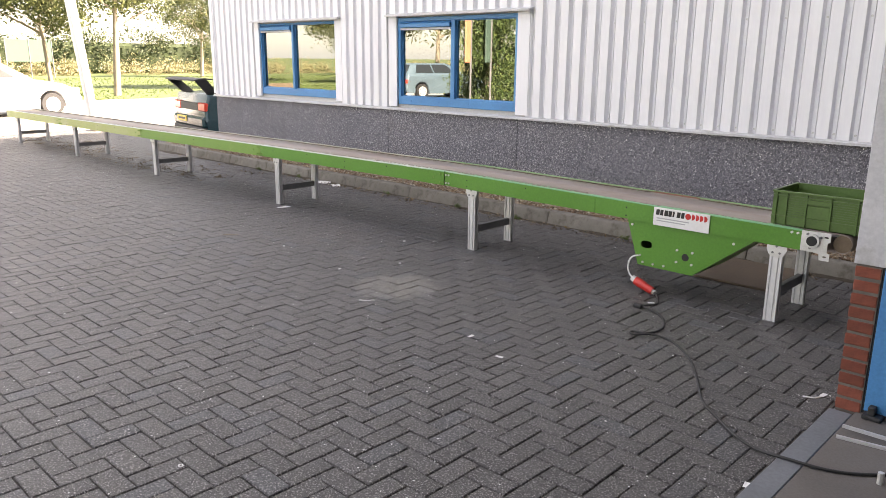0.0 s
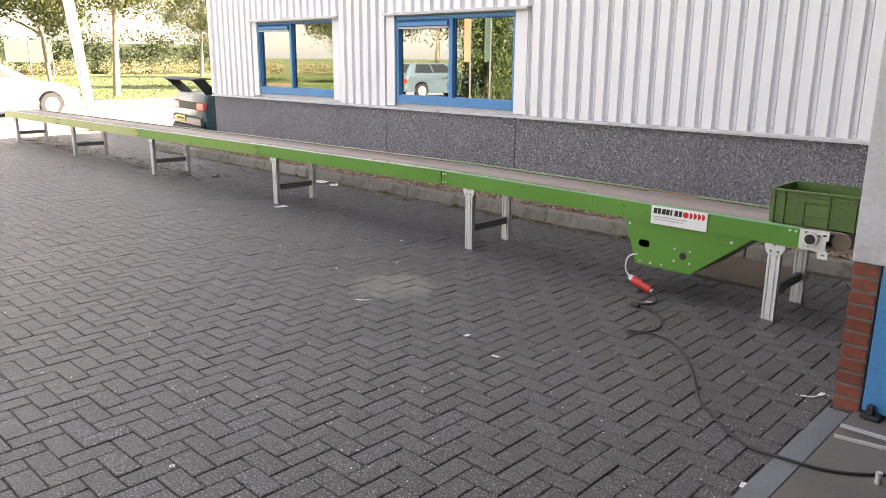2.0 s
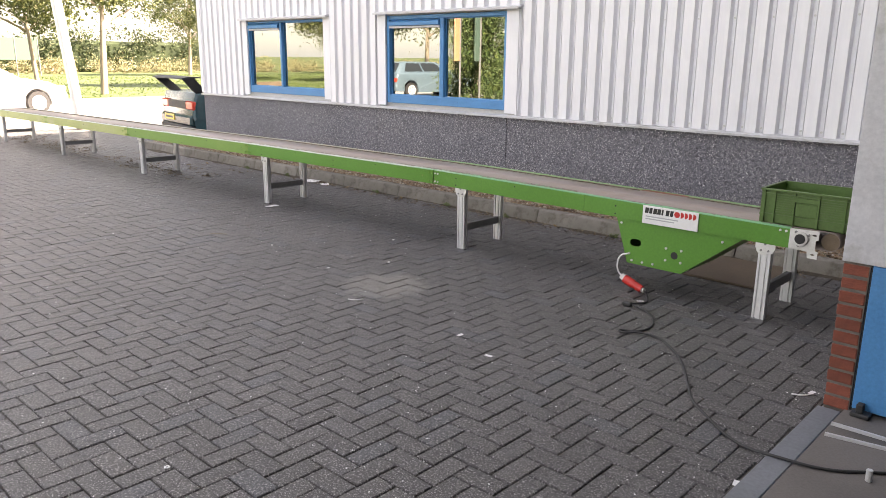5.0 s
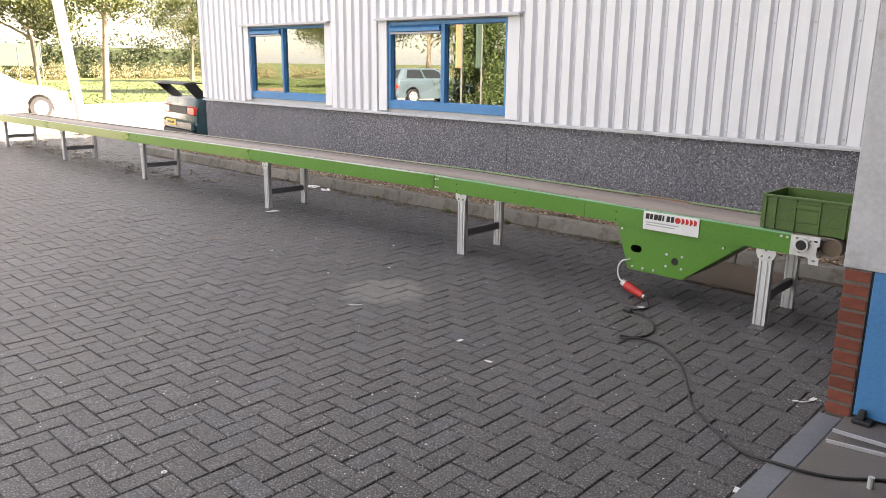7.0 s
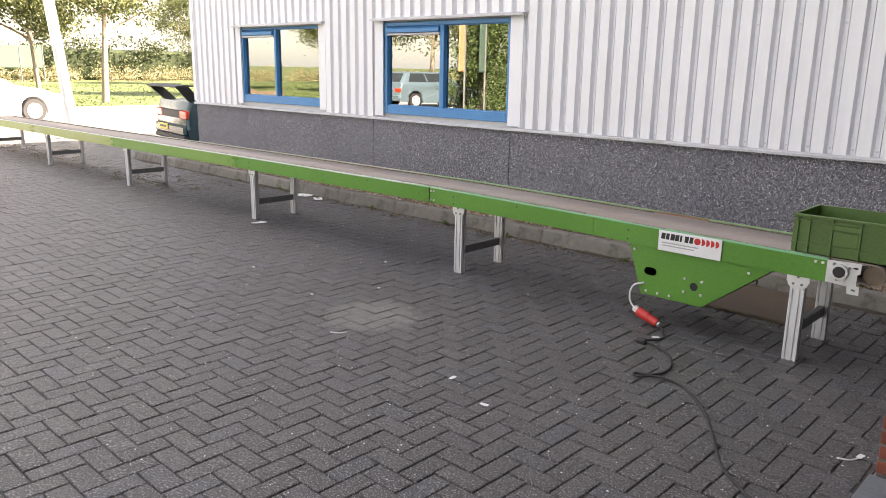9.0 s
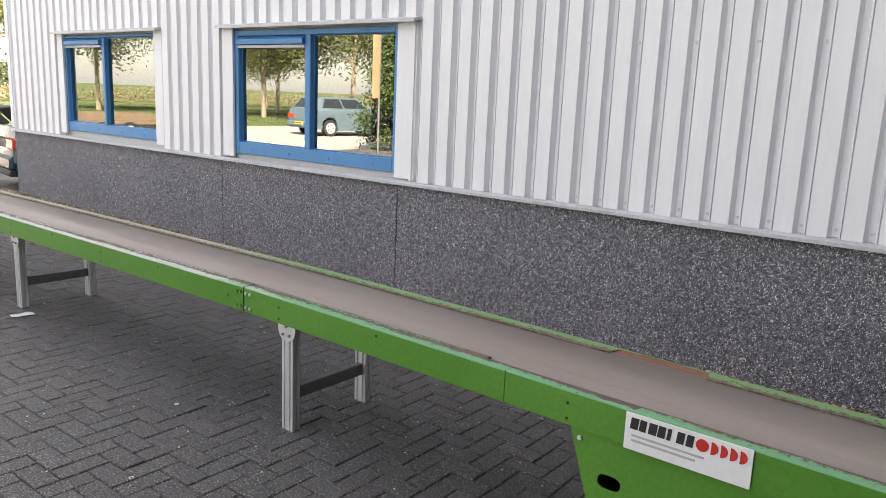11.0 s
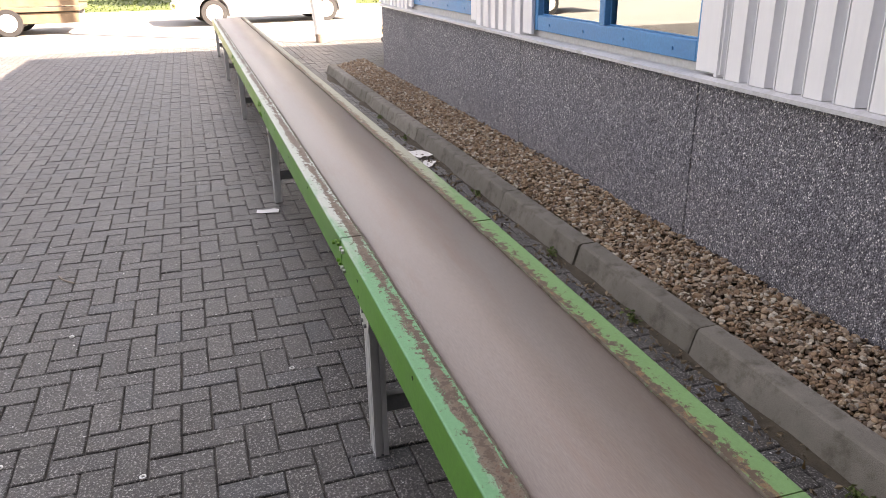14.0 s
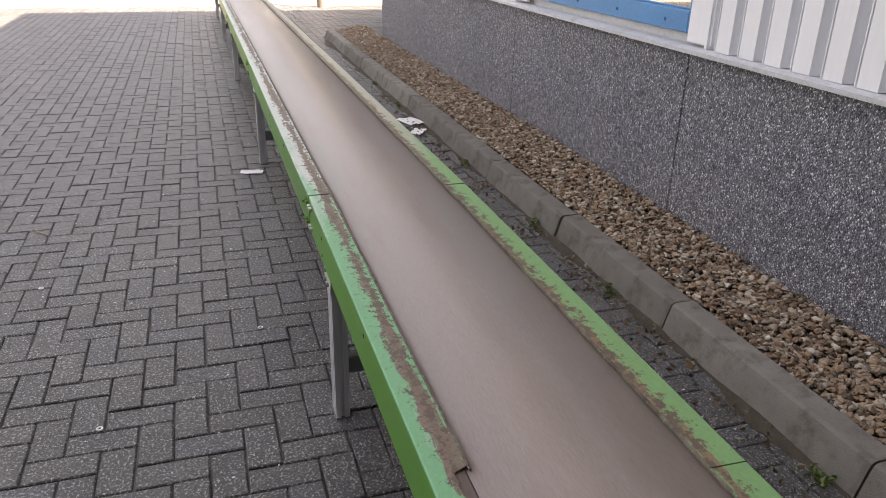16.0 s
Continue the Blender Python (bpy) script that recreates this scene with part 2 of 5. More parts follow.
MORTAR = surf("mortar", (0.13, 0.115, 0.1), (0.19, 0.17, 0.15), 12, 200, 0.95, 0.04, relief=0.5)
CONCRETE = surf("workshop_concrete", (0.115, 0.103, 0.092), (0.165, 0.15, 0.137), 1.5, 90, 0.7, 0.12, relief=0.1)
SILL_STEEL = surf("sill_steel", (0.14, 0.15, 0.165), (0.19, 0.2, 0.22), 3, 60, 0.5, 0.1, metal=0.2, relief=0.05)
INNER = surf("plain_plaster", (0.5, 0.5, 0.49), (0.56, 0.56, 0.55), 1, 40, 0.8, 0.1, relief=0.05)
# Unseen wing face kept dark to cut bounce onto the cladding ribs
WING = surf("bounce_cutting_grey", (0.09, 0.093, 0.096), (0.12, 0.12, 0.123), 1, 40, 0.6, 0.1, relief=0.03)
BROWN = surf("brown_board", (0.14, 0.1, 0.065), (0.2, 0.148, 0.1), 4, 70, 0.8, 0.1, relief=0.1)

# Brown board colour darkened for the shade under the conveyor
BROWN_SHADED = surf("shaded_hardboard", (0.075, 0.052, 0.036), (0.115, 0.083, 0.058), 5, 70, 0.75, 0.1, relief=0.1)

# ---- building blocks ----
def box(bm, lo, hi, bevel=0.0, seg=1):
    c = [(a + b) / 2 for a, b in zip(lo, hi)]
    s = [max(abs(b - a), 1e-4) for a, b in zip(lo, hi)]
    made = bmesh.ops.create_cube(bm, size=1, matrix=Matrix.Translation(c) @ Matrix.Diagonal((*s, 1)))["verts"]
    if bevel:
        bmesh.ops.bevel(bm, geom=list({e for v in made for e in v.link_edges}), offset=bevel, segments=seg, affect="EDGES", profile=0.5)


def rod(bm, a, b, r, n=14, r2=None):
    a, b = Vector(a), Vector(b)
    d = b - a
    m = Matrix.Translation((a + b) / 2) @ d.to_track_quat("Z", "Y").to_matrix().to_4x4()
    bmesh.ops.create_cone(bm, cap_ends=True, segments=n, radius1=r, radius2=r if r2 is None else r2, depth=d.length, matrix=m)


def prism(bm, outline, axis, lo, hi):
    """Extrude a flat outline along an axis ('x', 'y' or 'z') from lo to hi."""
    def at(p, h):
        return {"x": (h, *p), "y": (p[0], h, p[1]), "z": (*p, h)}[axis]
    a, b = [bm.verts.new(at(p, lo)) for p in outline], [bm.verts.new(at(p, hi)) for p in outline]
    n = len(outline)
    faces = [bm.faces.new(a), bm.faces.new(b[::-1])]
    faces += [bm.faces.new((a[i], b[i], b[(i + 1) % n], a[(i + 1) % n])) for i in range(n)]
    bmesh.ops.recalc_face_normals(bm, faces=faces)


def part(name, bm, material, parent=None, label="", smooth=False):
    me = bpy.data.meshes.new(name)
    bm.to_mesh(me)
    bm.free()
    me.materials.append(material)
    if smooth:
        me.shade_smooth()
        me.set_sharp_from_angle(angle=radians(40))
    ob = new(name, me)
    ob.parent = parent
    if label:
        ob["label"] = label
    return ob


def boxes(*items, bevel=0.0):
    bm = bmesh.new()
    for lo, hi in items:
        box(bm, lo, hi, bevel)
    return bm


def rods(*items, n=14):
    bm = bmesh.new()
    for it in items:
        rod(bm, *it, n=n)
    return bm


def thing(name, at, label, category, group=""):
    ob = new(name)
    ob.location = at
    ob.empty_display_size = 0.1
    return tagged(ob, label, category, group)


def setting(ob, label, category):
    return tagged(ob, label, category, kind="structure")


def mesh_from(name, verts, faces, material, parent=None, label=""):
    me = bpy.data.meshes.new(name)
    me.from_pydata(verts, [], faces)
    me.materials.append(material)
    ob = new(name, me)
    ob.parent = parent
    if label:
        ob["label"] = label
    return ob


# ---- ground ----
WALL_Y = 6.69
CORNER_X = -11.46
ground = part("ground", boxes(((-900, -900, -0.5), (900, 900, -0.10))), GRASS_SOIL)
setting(ground, "mown grass ground running out to the horizon", "ground")
lot = part("road", boxes(((-29, -13, -0.2), (14, 45, -0.02)), bevel=0.01), ASPHALT)
setting(lot, "sunlit pale asphalt yard road", "road")

# ---- main building wall ----
plinth = new("wall_plinth")
setting(plinth, "dark exposed-aggregate concrete plinth panels", "wall")
for xa, xb in ((CORNER_X, -7.213), (-7.207, -5.099), (-5.093, -0.66)):
    part("panel", boxes(((xa, WALL_Y + 0.002, -0.1), (xb, 6.95, 0.955)), bevel=0.004), AGGREGATE, plinth)
W = ((-10.11, -8.275, 1.045, 2.07), (-7.04, -5.14, 1.03, 2.07))
back = part("wall_south", boxes(((CORNER_X, 6.75, 0.955), (W[0][0], 6.95, 6.0)), ((W[0][1], 6.75, 0.955), (W[1][0], 6.95, 6.0)), ((W[1][1], 6.75, 0.955), (12, 6.95, 6.0)),
            ((W[0][0], 6.75, 2.07), (W[0][1], 6.95, 6.0)), ((W[1][0], 6.75, 2.07), (W[1][1], 6.95, 6.0)),
            ((W[0][0], 6.75, 0.955), (W[0][1], 6.95, 1.045)), ((W[1][0], 6.75, 0.955), (W[1][1], 6.95, 1.03))), INNER)
setting(back, "plain inner leaf of the workshop wall", "wall")
hall = part("wall_hall", boxes(((CORNER_X, 6.96, -0.1), (CORNER_X + 0.2, 22, 6.0)), ((CORNER_X, 22, -0.1), (12, 22.2, 6.0)), ((12, 6.75, -0.1), (12.2, 22.2, 6.0)), ((CORNER_X + 0.2, 9.8, 0), (-0.7, 9.9, 3.0))), CLAD)
setting(hall, "plain outer walls closing the hall", "wall")
roof = part("ceiling_hall", boxes(((CORNER_X - 0.02, 6.66, 6.0), (12.2, 22.2, 6.12))), TRIM)
setting(roof, "flat roof slab of the hall", "roof")
hall_floor = part("floor_hall", boxes(((CORNER_X + 0.2, 6.955, -0.1), (12, 22, 0.01))), CONCRETE)
setting(hall_floor, "grey concrete hall floor", "floor")


def ribs(bm, x0, x1, z0, z1):
    """Trapezoidal sheet: broad crowns with a fine groove, and narrow valleys, every 0.1605 m."""
    P, phase = 0.1605, -4.952
    pts = []
    i = math.floor((x0 - phase) / P) - 1
    while phase + i * P < x1 + P:
        b = phase + i * P
        pts += [(b - 0.1195, 0.0), (b - 0.1175, 0.0), (b - 0.1162, 0.014), (b - 0.1088, 0.014), (b - 0.1075, 0.0), (b - 0.0165, 0.0), (b - 0.006, 0.052), (b + 0.029, 0.052)]
        i += 1
    pts = sorted(pts)
    line = [p for p in pts if x0 < p[0] < x1]
    line = [(x0, line[0][1])] + line + [(x1, line[-1][1])]
    y = 6.685
    a = [bm.verts.new((px, y + d, z0)) for px, d in line]
    b = [bm.verts.new((px, y + d, z1)) for px, d in line]
    for k in range(len(line) - 1):
        bm.faces.new((a[k], a[k + 1], b[k + 1], b[k]))


bm = bmesh.new()
ribs(bm, CORNER_X, -10.235, 0.986, 6.0)
ribs(bm, -8.14, -7.195, 0.986, 6.0)
ribs(bm, -4.985, -0.9, 0.986, 6.0)
ribs(bm, -10.235, -8.14, 2.12, 6.0)
ribs(bm, -7.195, -4.985, 2.12, 6.0)
clad = part("wall_cladding", bm, CLAD)
mod = clad.modifiers.new("gauge", "SOLIDIFY")
mod.thickness, mod.offset = 0.002, 1
setting(clad, "white trapezoidal steel cladding above the plinth", "wall")
screw_me = None
for k in range(26):
    for z in (1.025, 1.935):
        sx = -4.952 + 0.1605 * k + 0.015
        if z > 1.5 and k % 2 or sx > -0.95:
            continue
        if screw_me is None:
            so = part("screw", rods(((0, -0.01, 0), (0, 0.002, 0), 0.009), n=8), STEEL, clad)
            screw_me = so.data
        else:
            so = new("screw", screw_me)
            so.parent = clad
        so.location = (sx, 6.735, z)
bm = bmesh.new()
prism(bm, [(6.655, 0.955), (6.655, 0.973), (6.684, 0.984), (6.74, 0.984), (6.74, 0.957), (6.66, 0.957)], "x", CORNER_X - 0.03, -3.30)
prism(bm, [(6.653, 0.953), (6.653, 0.973), (6.684, 0.985), (6.74, 0.985), (6.74, 0.957), (6.66, 0.955)], "x", -3.30, -0.9)
setting(part("trim_base", bm, TRIM), "pale grey steel base flashing between cladding and plinth", "flashing")
setting(part("trim_corner", boxes(((CORNER_X - 0.03, 6.672, 1.0), (CORNER_X + 0.05, 6.684, 6.0)), ((CORNER_X - 0.03, 6.684, 1.0), (CORNER_X - 0.018, 6.9, 6.0))), CLAD), "white steel corner trim", "trim")


def window(idx, x0, x1, z0, z1, f, vx, mh):
    """A blue two-light window: fixed light and a vented light, sloped sill, drip flashing and side jambs."""
    w = thing("window_%d" % idx, ((x0 + x1) / 2, 6.755, z0), "blue-framed double window in the white cladding, reflecting the yard", "window")
    w["kind"] = "structure"
    cx = (x0 + x1) / 2
    L, R, T = x0 - cx, x1 - cx, z1 - z0
    y = -0.035
    fr = boxes(((L, y, 0), (L + f, 0.08, T)), ((R - f, y, 0), (R, 0.08, T)), ((L + f, y, T - f), (R - f, 0.08, T)), ((L + f, y, 0), (R - f, 0.08, 0.10)), ((vx - mh, y, 0.10), (vx + mh, 0.08, T - f)), bevel=0.004)
    frame_ob = part("window_frame", fr, BLUE, w)
    for k in range(4):
        sx = L + (k + 0.5) * (R - L) / 4
        part("screw", rods(((sx, y - 0.008, 0.045), (sx, y + 0.002, 0.045), 0.008), n=8), BLUE, frame_ob)
    for a, b in ((L + f, vx - mh), (vx + mh, R - f)):
        g = 0.009
        part("glazing_bead", boxes(((a, 0.003, 0.10), (a + g, 0.03, T - f)), ((b - g, 0.003, 0.10), (b, 0.03, T - f)), ((a + g, 0.003, T - f - g), (b - g, 0.03, T - f)), ((a + g, 0.003, 0.10), (b - g, 0.03, 0.10 + g)), bevel=0.002), BLUE, w)
        pane = part("pane", boxes(((a + g, 0.008, 0.10 + g), (b - g, 0.014, T - f - g))), GLASS, w, "clear reflective glass pane")
        pane.visible_shadow = False
    vent = bmesh.new()
    a, b = L + f + 0.01, vx - 0.03
    prism(vent, [(y - 0.03, T - f - 0.07), (y - 0.03, T - f - 0.03), (y + 0.01, T - f - 0.005), (y + 0.01, T - f - 0.075)], "x", a, b)
    vo = part("vent_hood", vent, BLUE, w)
    part("vent_strip", boxes(((a, y - 0.012, T - f - 0.10), (b, y + 0.01, T - f - 0.078))), TRIM, vo, "pale vent strip")
    dl, dr = (-0.155, 0.205) if idx == 2 else (-0.13, 0.145)
    d = bmesh.new()
    prism(d, [(-0.13, T + 0.012), (-0.13, T + 0.035), (-0.05, T + 0.055), (-0.005, T + 0.055), (-0.005, T + 0.04), (-0.115, T + 0.018)], "x", L + dl, R + dr)
    part("drip_flashing", d, TRIM, w, "pale grey drip flashing")
    part("jamb_plate", boxes(((R + 0.001, -0.06, -0.03), (R + 0.185, -0.036, T + 0.02)), bevel=0.002), CLAD, w, "white flat jamb plate")
    part("jamb_plate", boxes(((L + dl + 0.005, -0.06, -0.03), (L - 0.001, -0.036, T + 0.02)), bevel=0.002), CLAD, w, "white flat jamb plate")


window(1, *W[0], 0.026, -0.09, 0.024)
window(2, *W[1], 0.046, -0.02, 0.032)

# ---- workshop wing with the open doorway ----
WX = -0.85
# Upper wall and the block over the hall are unseen, added to block sun
wing = part("wall_wing", boxes(((WX, 3.80, 0.714), (-0.60, 6.69, 8.8)), ((WX, -1.6, 4.2), (-0.60, 3.80, 8.8)), ((WX, -9, -0.1), (-0.60, -1.6, 8.8)), ((WX + 0.115, 3.92, -0.1), (-0.60, 6.69, 0.714)), ((WX, 6.70, 6.13), (-0.60, 14.0, 8.8))), WING)
setting(wing, "grey wall of the workshop wing, raised out of view to shade the yard", "wall")
setting(part("trim_jamb", boxes(((WX - 0.004, 3.792, 0.714), (-0.58, 3.799, 4.2)), bevel=0.002), TRIM), "pale grey steel sheet lining the door jamb", "trim")
inner = part("wall_workshop", boxes(((-0.6, -9.2, -0.1), (9, -9, 6)), ((9, -9, -0.1), (9.2, 6.75, 6)), ((-0.6, 6.6, -0.1), (9, 6.74, 6))), INNER)
setting(inner, "plain workshop walls", "wall")
setting(part("ceiling_workshop", boxes(((WX - 0.02, -9.2, 6.0), (9.2, 6.65, 6.12))), INNER), "plain workshop ceiling", "ceiling")
setting(part("floor_workshop", boxes(((-0.757, -9, -0.1), (9, 6.6, 0.012))), CONCRETE), "grey concrete workshop floor", "floor")
setting(part("door_sill", boxes(((-0.86, -1.6, -0.08), (-0.759, 3.76, 0.014)), bevel=0.004), SILL_STEEL), "blue-grey steel door sill strip", "threshold")
door = thing("door_1", (-0.70, 3.80, 0.0), "blue painted steel door leaf beside the brick jamb", "door")
door["kind"] = "structure"
part("leaf", boxes(((-0.028, 0.0, 0.03), (0.95, 0.04, 0.712)), bevel=0.004), BLUE, door)
# black strip painted for the shade in the gap beside the leaf
part("leaf_gap_shade", boxes(((-0.038, 0.012, 0.014), (-0.029, 0.06, 0.712))), BLACK, door)

# ---- conveyor ----
ZT = ((-15.9, 0.575), (-10.3, 0.612), (-7.25, 0.637), (-4.38, 0.649), (-2.86, 0.632), (-1.41, 0.614), (-1.0, 0.609))


def zt(x):
    for (xa, za), (xb, zb) in zip(ZT, ZT[1:]):
        if x <= xb:
            return za + (zb - za) * (x - xa) / (xb - xa)
    return ZT[-1][1]


conveyor = thing("belt_conveyor", (-8.5, 5.08, 0), "long green steel belt conveyor with brown belt on aluminium legs", "conveyor")
CO = Vector((-8.5, 5.08, 0))
Y0, Y1 = 4.80, 5.345


def loft_x(bm, outline, x0, x1):
    """A closed (y, dz) outline carried from x0 to x1, following the conveyor's height."""
    rings = []
    for x in (x0, x1):
        rings.append([bm.verts.new((x - CO.x, y - CO.y, zt(x) + dz)) for y, dz in outline])
    a, b = rings
    n = len(outline)
    faces = [bm.faces.new(a), bm.faces.new(b[::-1])] + [bm.faces.new((a[i], b[i], b[(i + 1) % n], a[(i + 1) % n])) for i in range(n)]
    bmesh.ops.recalc_face_normals(bm, faces=faces)


def flange_width(x, s):
    """How far the bent-over top flange reaches from the rail; torn back in one stretch of either side."""
    w = 0.0735 + 0.004 * noise.noise(Vector((x * 5, s, 0))) + 0.0035 * noise.noise(Vector((x * 45, s, 7)))
    jag = 0.012 * noise.noise(Vector((x * 24, s, 2))) + 0.006 * noise.noise(Vector((x * 85, s, 5)))
    if s == 1 and -2.97 < x < -2.36:
        w = 0.048 - 0.034 * (x + 2.97) / 0.61 + jag
    elif s == 1 and x >= -2.36:
        w = 0.052 + jag * 0.6
    elif s == -1 and -2.67 < x < -2.3:
        w = 0.003 + 0.012 * abs(x + 2.48) / 0.18 + jag * 0.3
    return max(w, 0.0035 if s == -1 else 0.008)


def flange(yo, s, x0, x1):
    """A thin bent plate with a ragged, slightly curled inner edge."""
    bm = bmesh.new()
    count = max(2, int((x1 - x0) / 0.012))
    prev = None
    for k in range(count + 1):
        x = x0 + (x1 - x0) * k / count
        w = flange_width(x, s)
        lift = 0.0035 * max(0.0, noise.noise(Vector((x * 11, s, 9))))
        outline = [(-0.001, -0.005), (0.0, -0.0005), (0.003, 0.001), (w - 0.003, 0.001 + lift * 0.6), (w, -0.0005 + lift), (w - 0.002, -0.0015 + lift), (0.004, -0.0022)]
        cur = [bm.verts.new((x - CO.x, yo + s * d - CO.y, zt(x) + h)) for d, h in outline]
        if prev:
            for i in range(len(cur)):
                j = (i + 1) % len(cur)
                bm.faces.new((prev[i], cur[i], cur[j], prev[j]))
        else:
            bm.faces.new(cur)
        prev = cur
    bm.faces.new(prev[::-1])
    bmesh.ops.recalc_face_normals(bm, faces=bm.faces)
    return bm


JOINTS = (-15.9, -13.2, -10.25, -7.25, -4.38, -2.86, -1.41)
for x0, x1 in zip(JOINTS, JOINTS[1:]):
    ga, gb = (0.0015 if x0 == -2.86 else 0.005), (0.0015 if x1 == -2.86 else 0.005)
    for yo, s in ((Y0, 1), (Y1, -1)):
        bm = bmesh.new()
        loft_x(bm, [(yo, -0.002), (yo, -0.122), (yo + s * 0.05, -0.122), (yo + s * 0.05, -0.118), (yo + s * 0.005, -0.116), (yo + s * 0.005, -0.002)][::s], x0 + ga, x1 - gb)
        # further sections take the paler paints that carry the bounced light
        paint = GREEN if x0 > -7.3 else GREEN_DUST_LIT if x0 > -10.3 else GREEN_PALE_LIT
        rail = part("side_rail", bm, paint, conveyor, "green enamelled side rail" if paint is GREEN else "yellowish green side rail paled by dust and painted-in glare")
        bm = bmesh.new()
        loft_x(bm, [(yo + s * 0.006, -0.0025), (yo + s * 0.006, -0.014), (yo + s * 0.066, -0.014), (yo + s * 0.066, -0.006)][::s], x0 + ga, x1 - gb)
        part("ledge", bm, LEDGE if s == 1 else LEDGE_RUST, rail, "bare steel ledge under the flange")
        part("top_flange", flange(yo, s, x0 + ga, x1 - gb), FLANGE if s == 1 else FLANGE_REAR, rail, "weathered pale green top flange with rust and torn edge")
        if s == 1:
            spots = []
            if -14 < x1 < -3:
                spots += [(x1 - d, h) for d in (0.022, 0.052) for h in (-0.028, -0.098)] + [(x1 - 0.13, -0.06)]
            if -14 < x0 < -3:
                spots += [(x0 + d, h) for d in (0.022, 0.052) for h in (-0.028, -0.098)]
            if x1 > -1.5:
                spots += [(x1 - 0.025, -0.02), (x1 - 0.06, -0.02)]
            for bx, bz in spots:
                z = zt(bx) + bz
                part("bolt", rods(((bx - CO.x, yo - 0.009 - CO.y, z), (bx - CO.x, yo + 0.001 - CO.y, z), 0.008), n=6), STEEL if x1 > -3 else GREEN_DUST_LIT, rail)
            # black discs on the rail stand for the shade inside mounting holes
            for k in range(int((x1 - x0) / 0.62)):
                bx = x0 + 0.26 + 0.62 * k
                if -2.45 < bx < -1.95:
                    continue
                for bz in ((-0.03,) if k % 2 else (-0.045, -0.1)):
                    z = zt(bx) + bz
                    part("bolt_hole", rods(((bx - CO.x, yo - 0.001 - CO.y, z), (bx - CO.x, yo + 0.002 - CO.y, z), 0.006), n=8), BLACK, rail)

# dirt and flaked paint creeping from the flanges onto the belt
for y0, s in ((4.873, 1), (5.272, -1)):
    bm = bmesh.new()
    prev = None
    for k in range(1180):
        x = -15.8 + k * 0.0123
        q = noise.fractal(Vector((x * 2.2, s * 3.0, 0)), 1.0, 2.0, 5) + 0.35 * noise.noise(Vector((x * 26, s, 4)))
        if flange_width(x, s) < 0.066:
            prev = None
            continue
        w = 0.002 + 0.005 * max(0.0, q + 0.1)
        cur = [bm.verts.new((x - CO.x, y0 + d - CO.y, zt(x) + h)) for d, h in ((-s * 0.003, 0.0014), (0.0, 0.002), (s * w, 0.0008), (s * w, -0.005))]
        if prev:
            for i in range(3):
                bm.faces.new((prev[i], cur[i], cur[i + 1], prev[i + 1]))
        prev = cur
    bmesh.ops.recalc_face_normals(bm, faces=bm.faces)
    part("dirt_crust", bm, CRUST, conveyor, "brown crust of dirt and flaking paint")

# belt: an endless loop round the end rollers
bm = bmesh.new()
loop = [(x, zt(x) - 0.007) for x in np.linspace(-15.85, -1.225, 40)]
zc = zt(-1.225) - 0.062
loop += [(-1.205 + 0.055 * math.sin(a), zc + 0.055 * math.cos(a)) for a in np.linspace(0.1, 3.0, 14)]
loop += [(x, zt(x) - (0.117 if x > -1.4 else 0.103)) for x in np.linspace(-1.225, -15.85, 20)]
loop += [(-15.85 - 0.048 * math.sin(a), zt(-15.85) - 0.055 - 0.048 * math.cos(a)) for a in np.linspace(0.2, 3.0, 8)]
va = [bm.verts.new((x - CO.x, 4.868 - CO.y, z)) for x, z in loop]
vb = [bm.verts.new((x - CO.x, 5.292 - CO.y, z)) for x, z in loop]
for i in range(len(loop)):
    j = (i + 1) % len(loop)
    bm.faces.new((va[i], va[j], vb[j], vb[i]))
bmesh.ops.recalc_face_normals(bm, faces=bm.faces)
belt = part("belt", bm, BELT, conveyor, "brown dusty conveyor belt", smooth=True)
mod = belt.modifiers.new("gauge", "SOLIDIFY")
mod.thickness, mod.offset = 0.004, 0
for rx, rd, dz in ((-1.205, 0.051, 0.062), (-15.85, 0.043, 0.055)):
    part("end_roller", rods(((rx - CO.x, 4.875 - CO.y, zt(rx) - dz), (rx - CO.x, 5.285 - CO.y, zt(rx) - dz), rd), n=24), BROWN, conveyor, smooth=True)


def leg_outline(w, d):
    """Slotted aluminium profile, seen from above: two slots in the broad faces, one in the narrow ones."""
    s, q = 0.005, 0.008
    front = [(-w / 2, -d / 2)]
    for c in (-w / 4, w / 4):
        front += [(c - s, -d / 2), (c - s, -d / 2 + q), (c + s, -d / 2 + q), (c + s, -d / 2)]
    front += [(w / 2, -d / 2), (w / 2, -s), (w / 2 - q, -s), (w / 2 - q, s), (w / 2, s)]
    return front + [(-a, -b) for a, b in front]


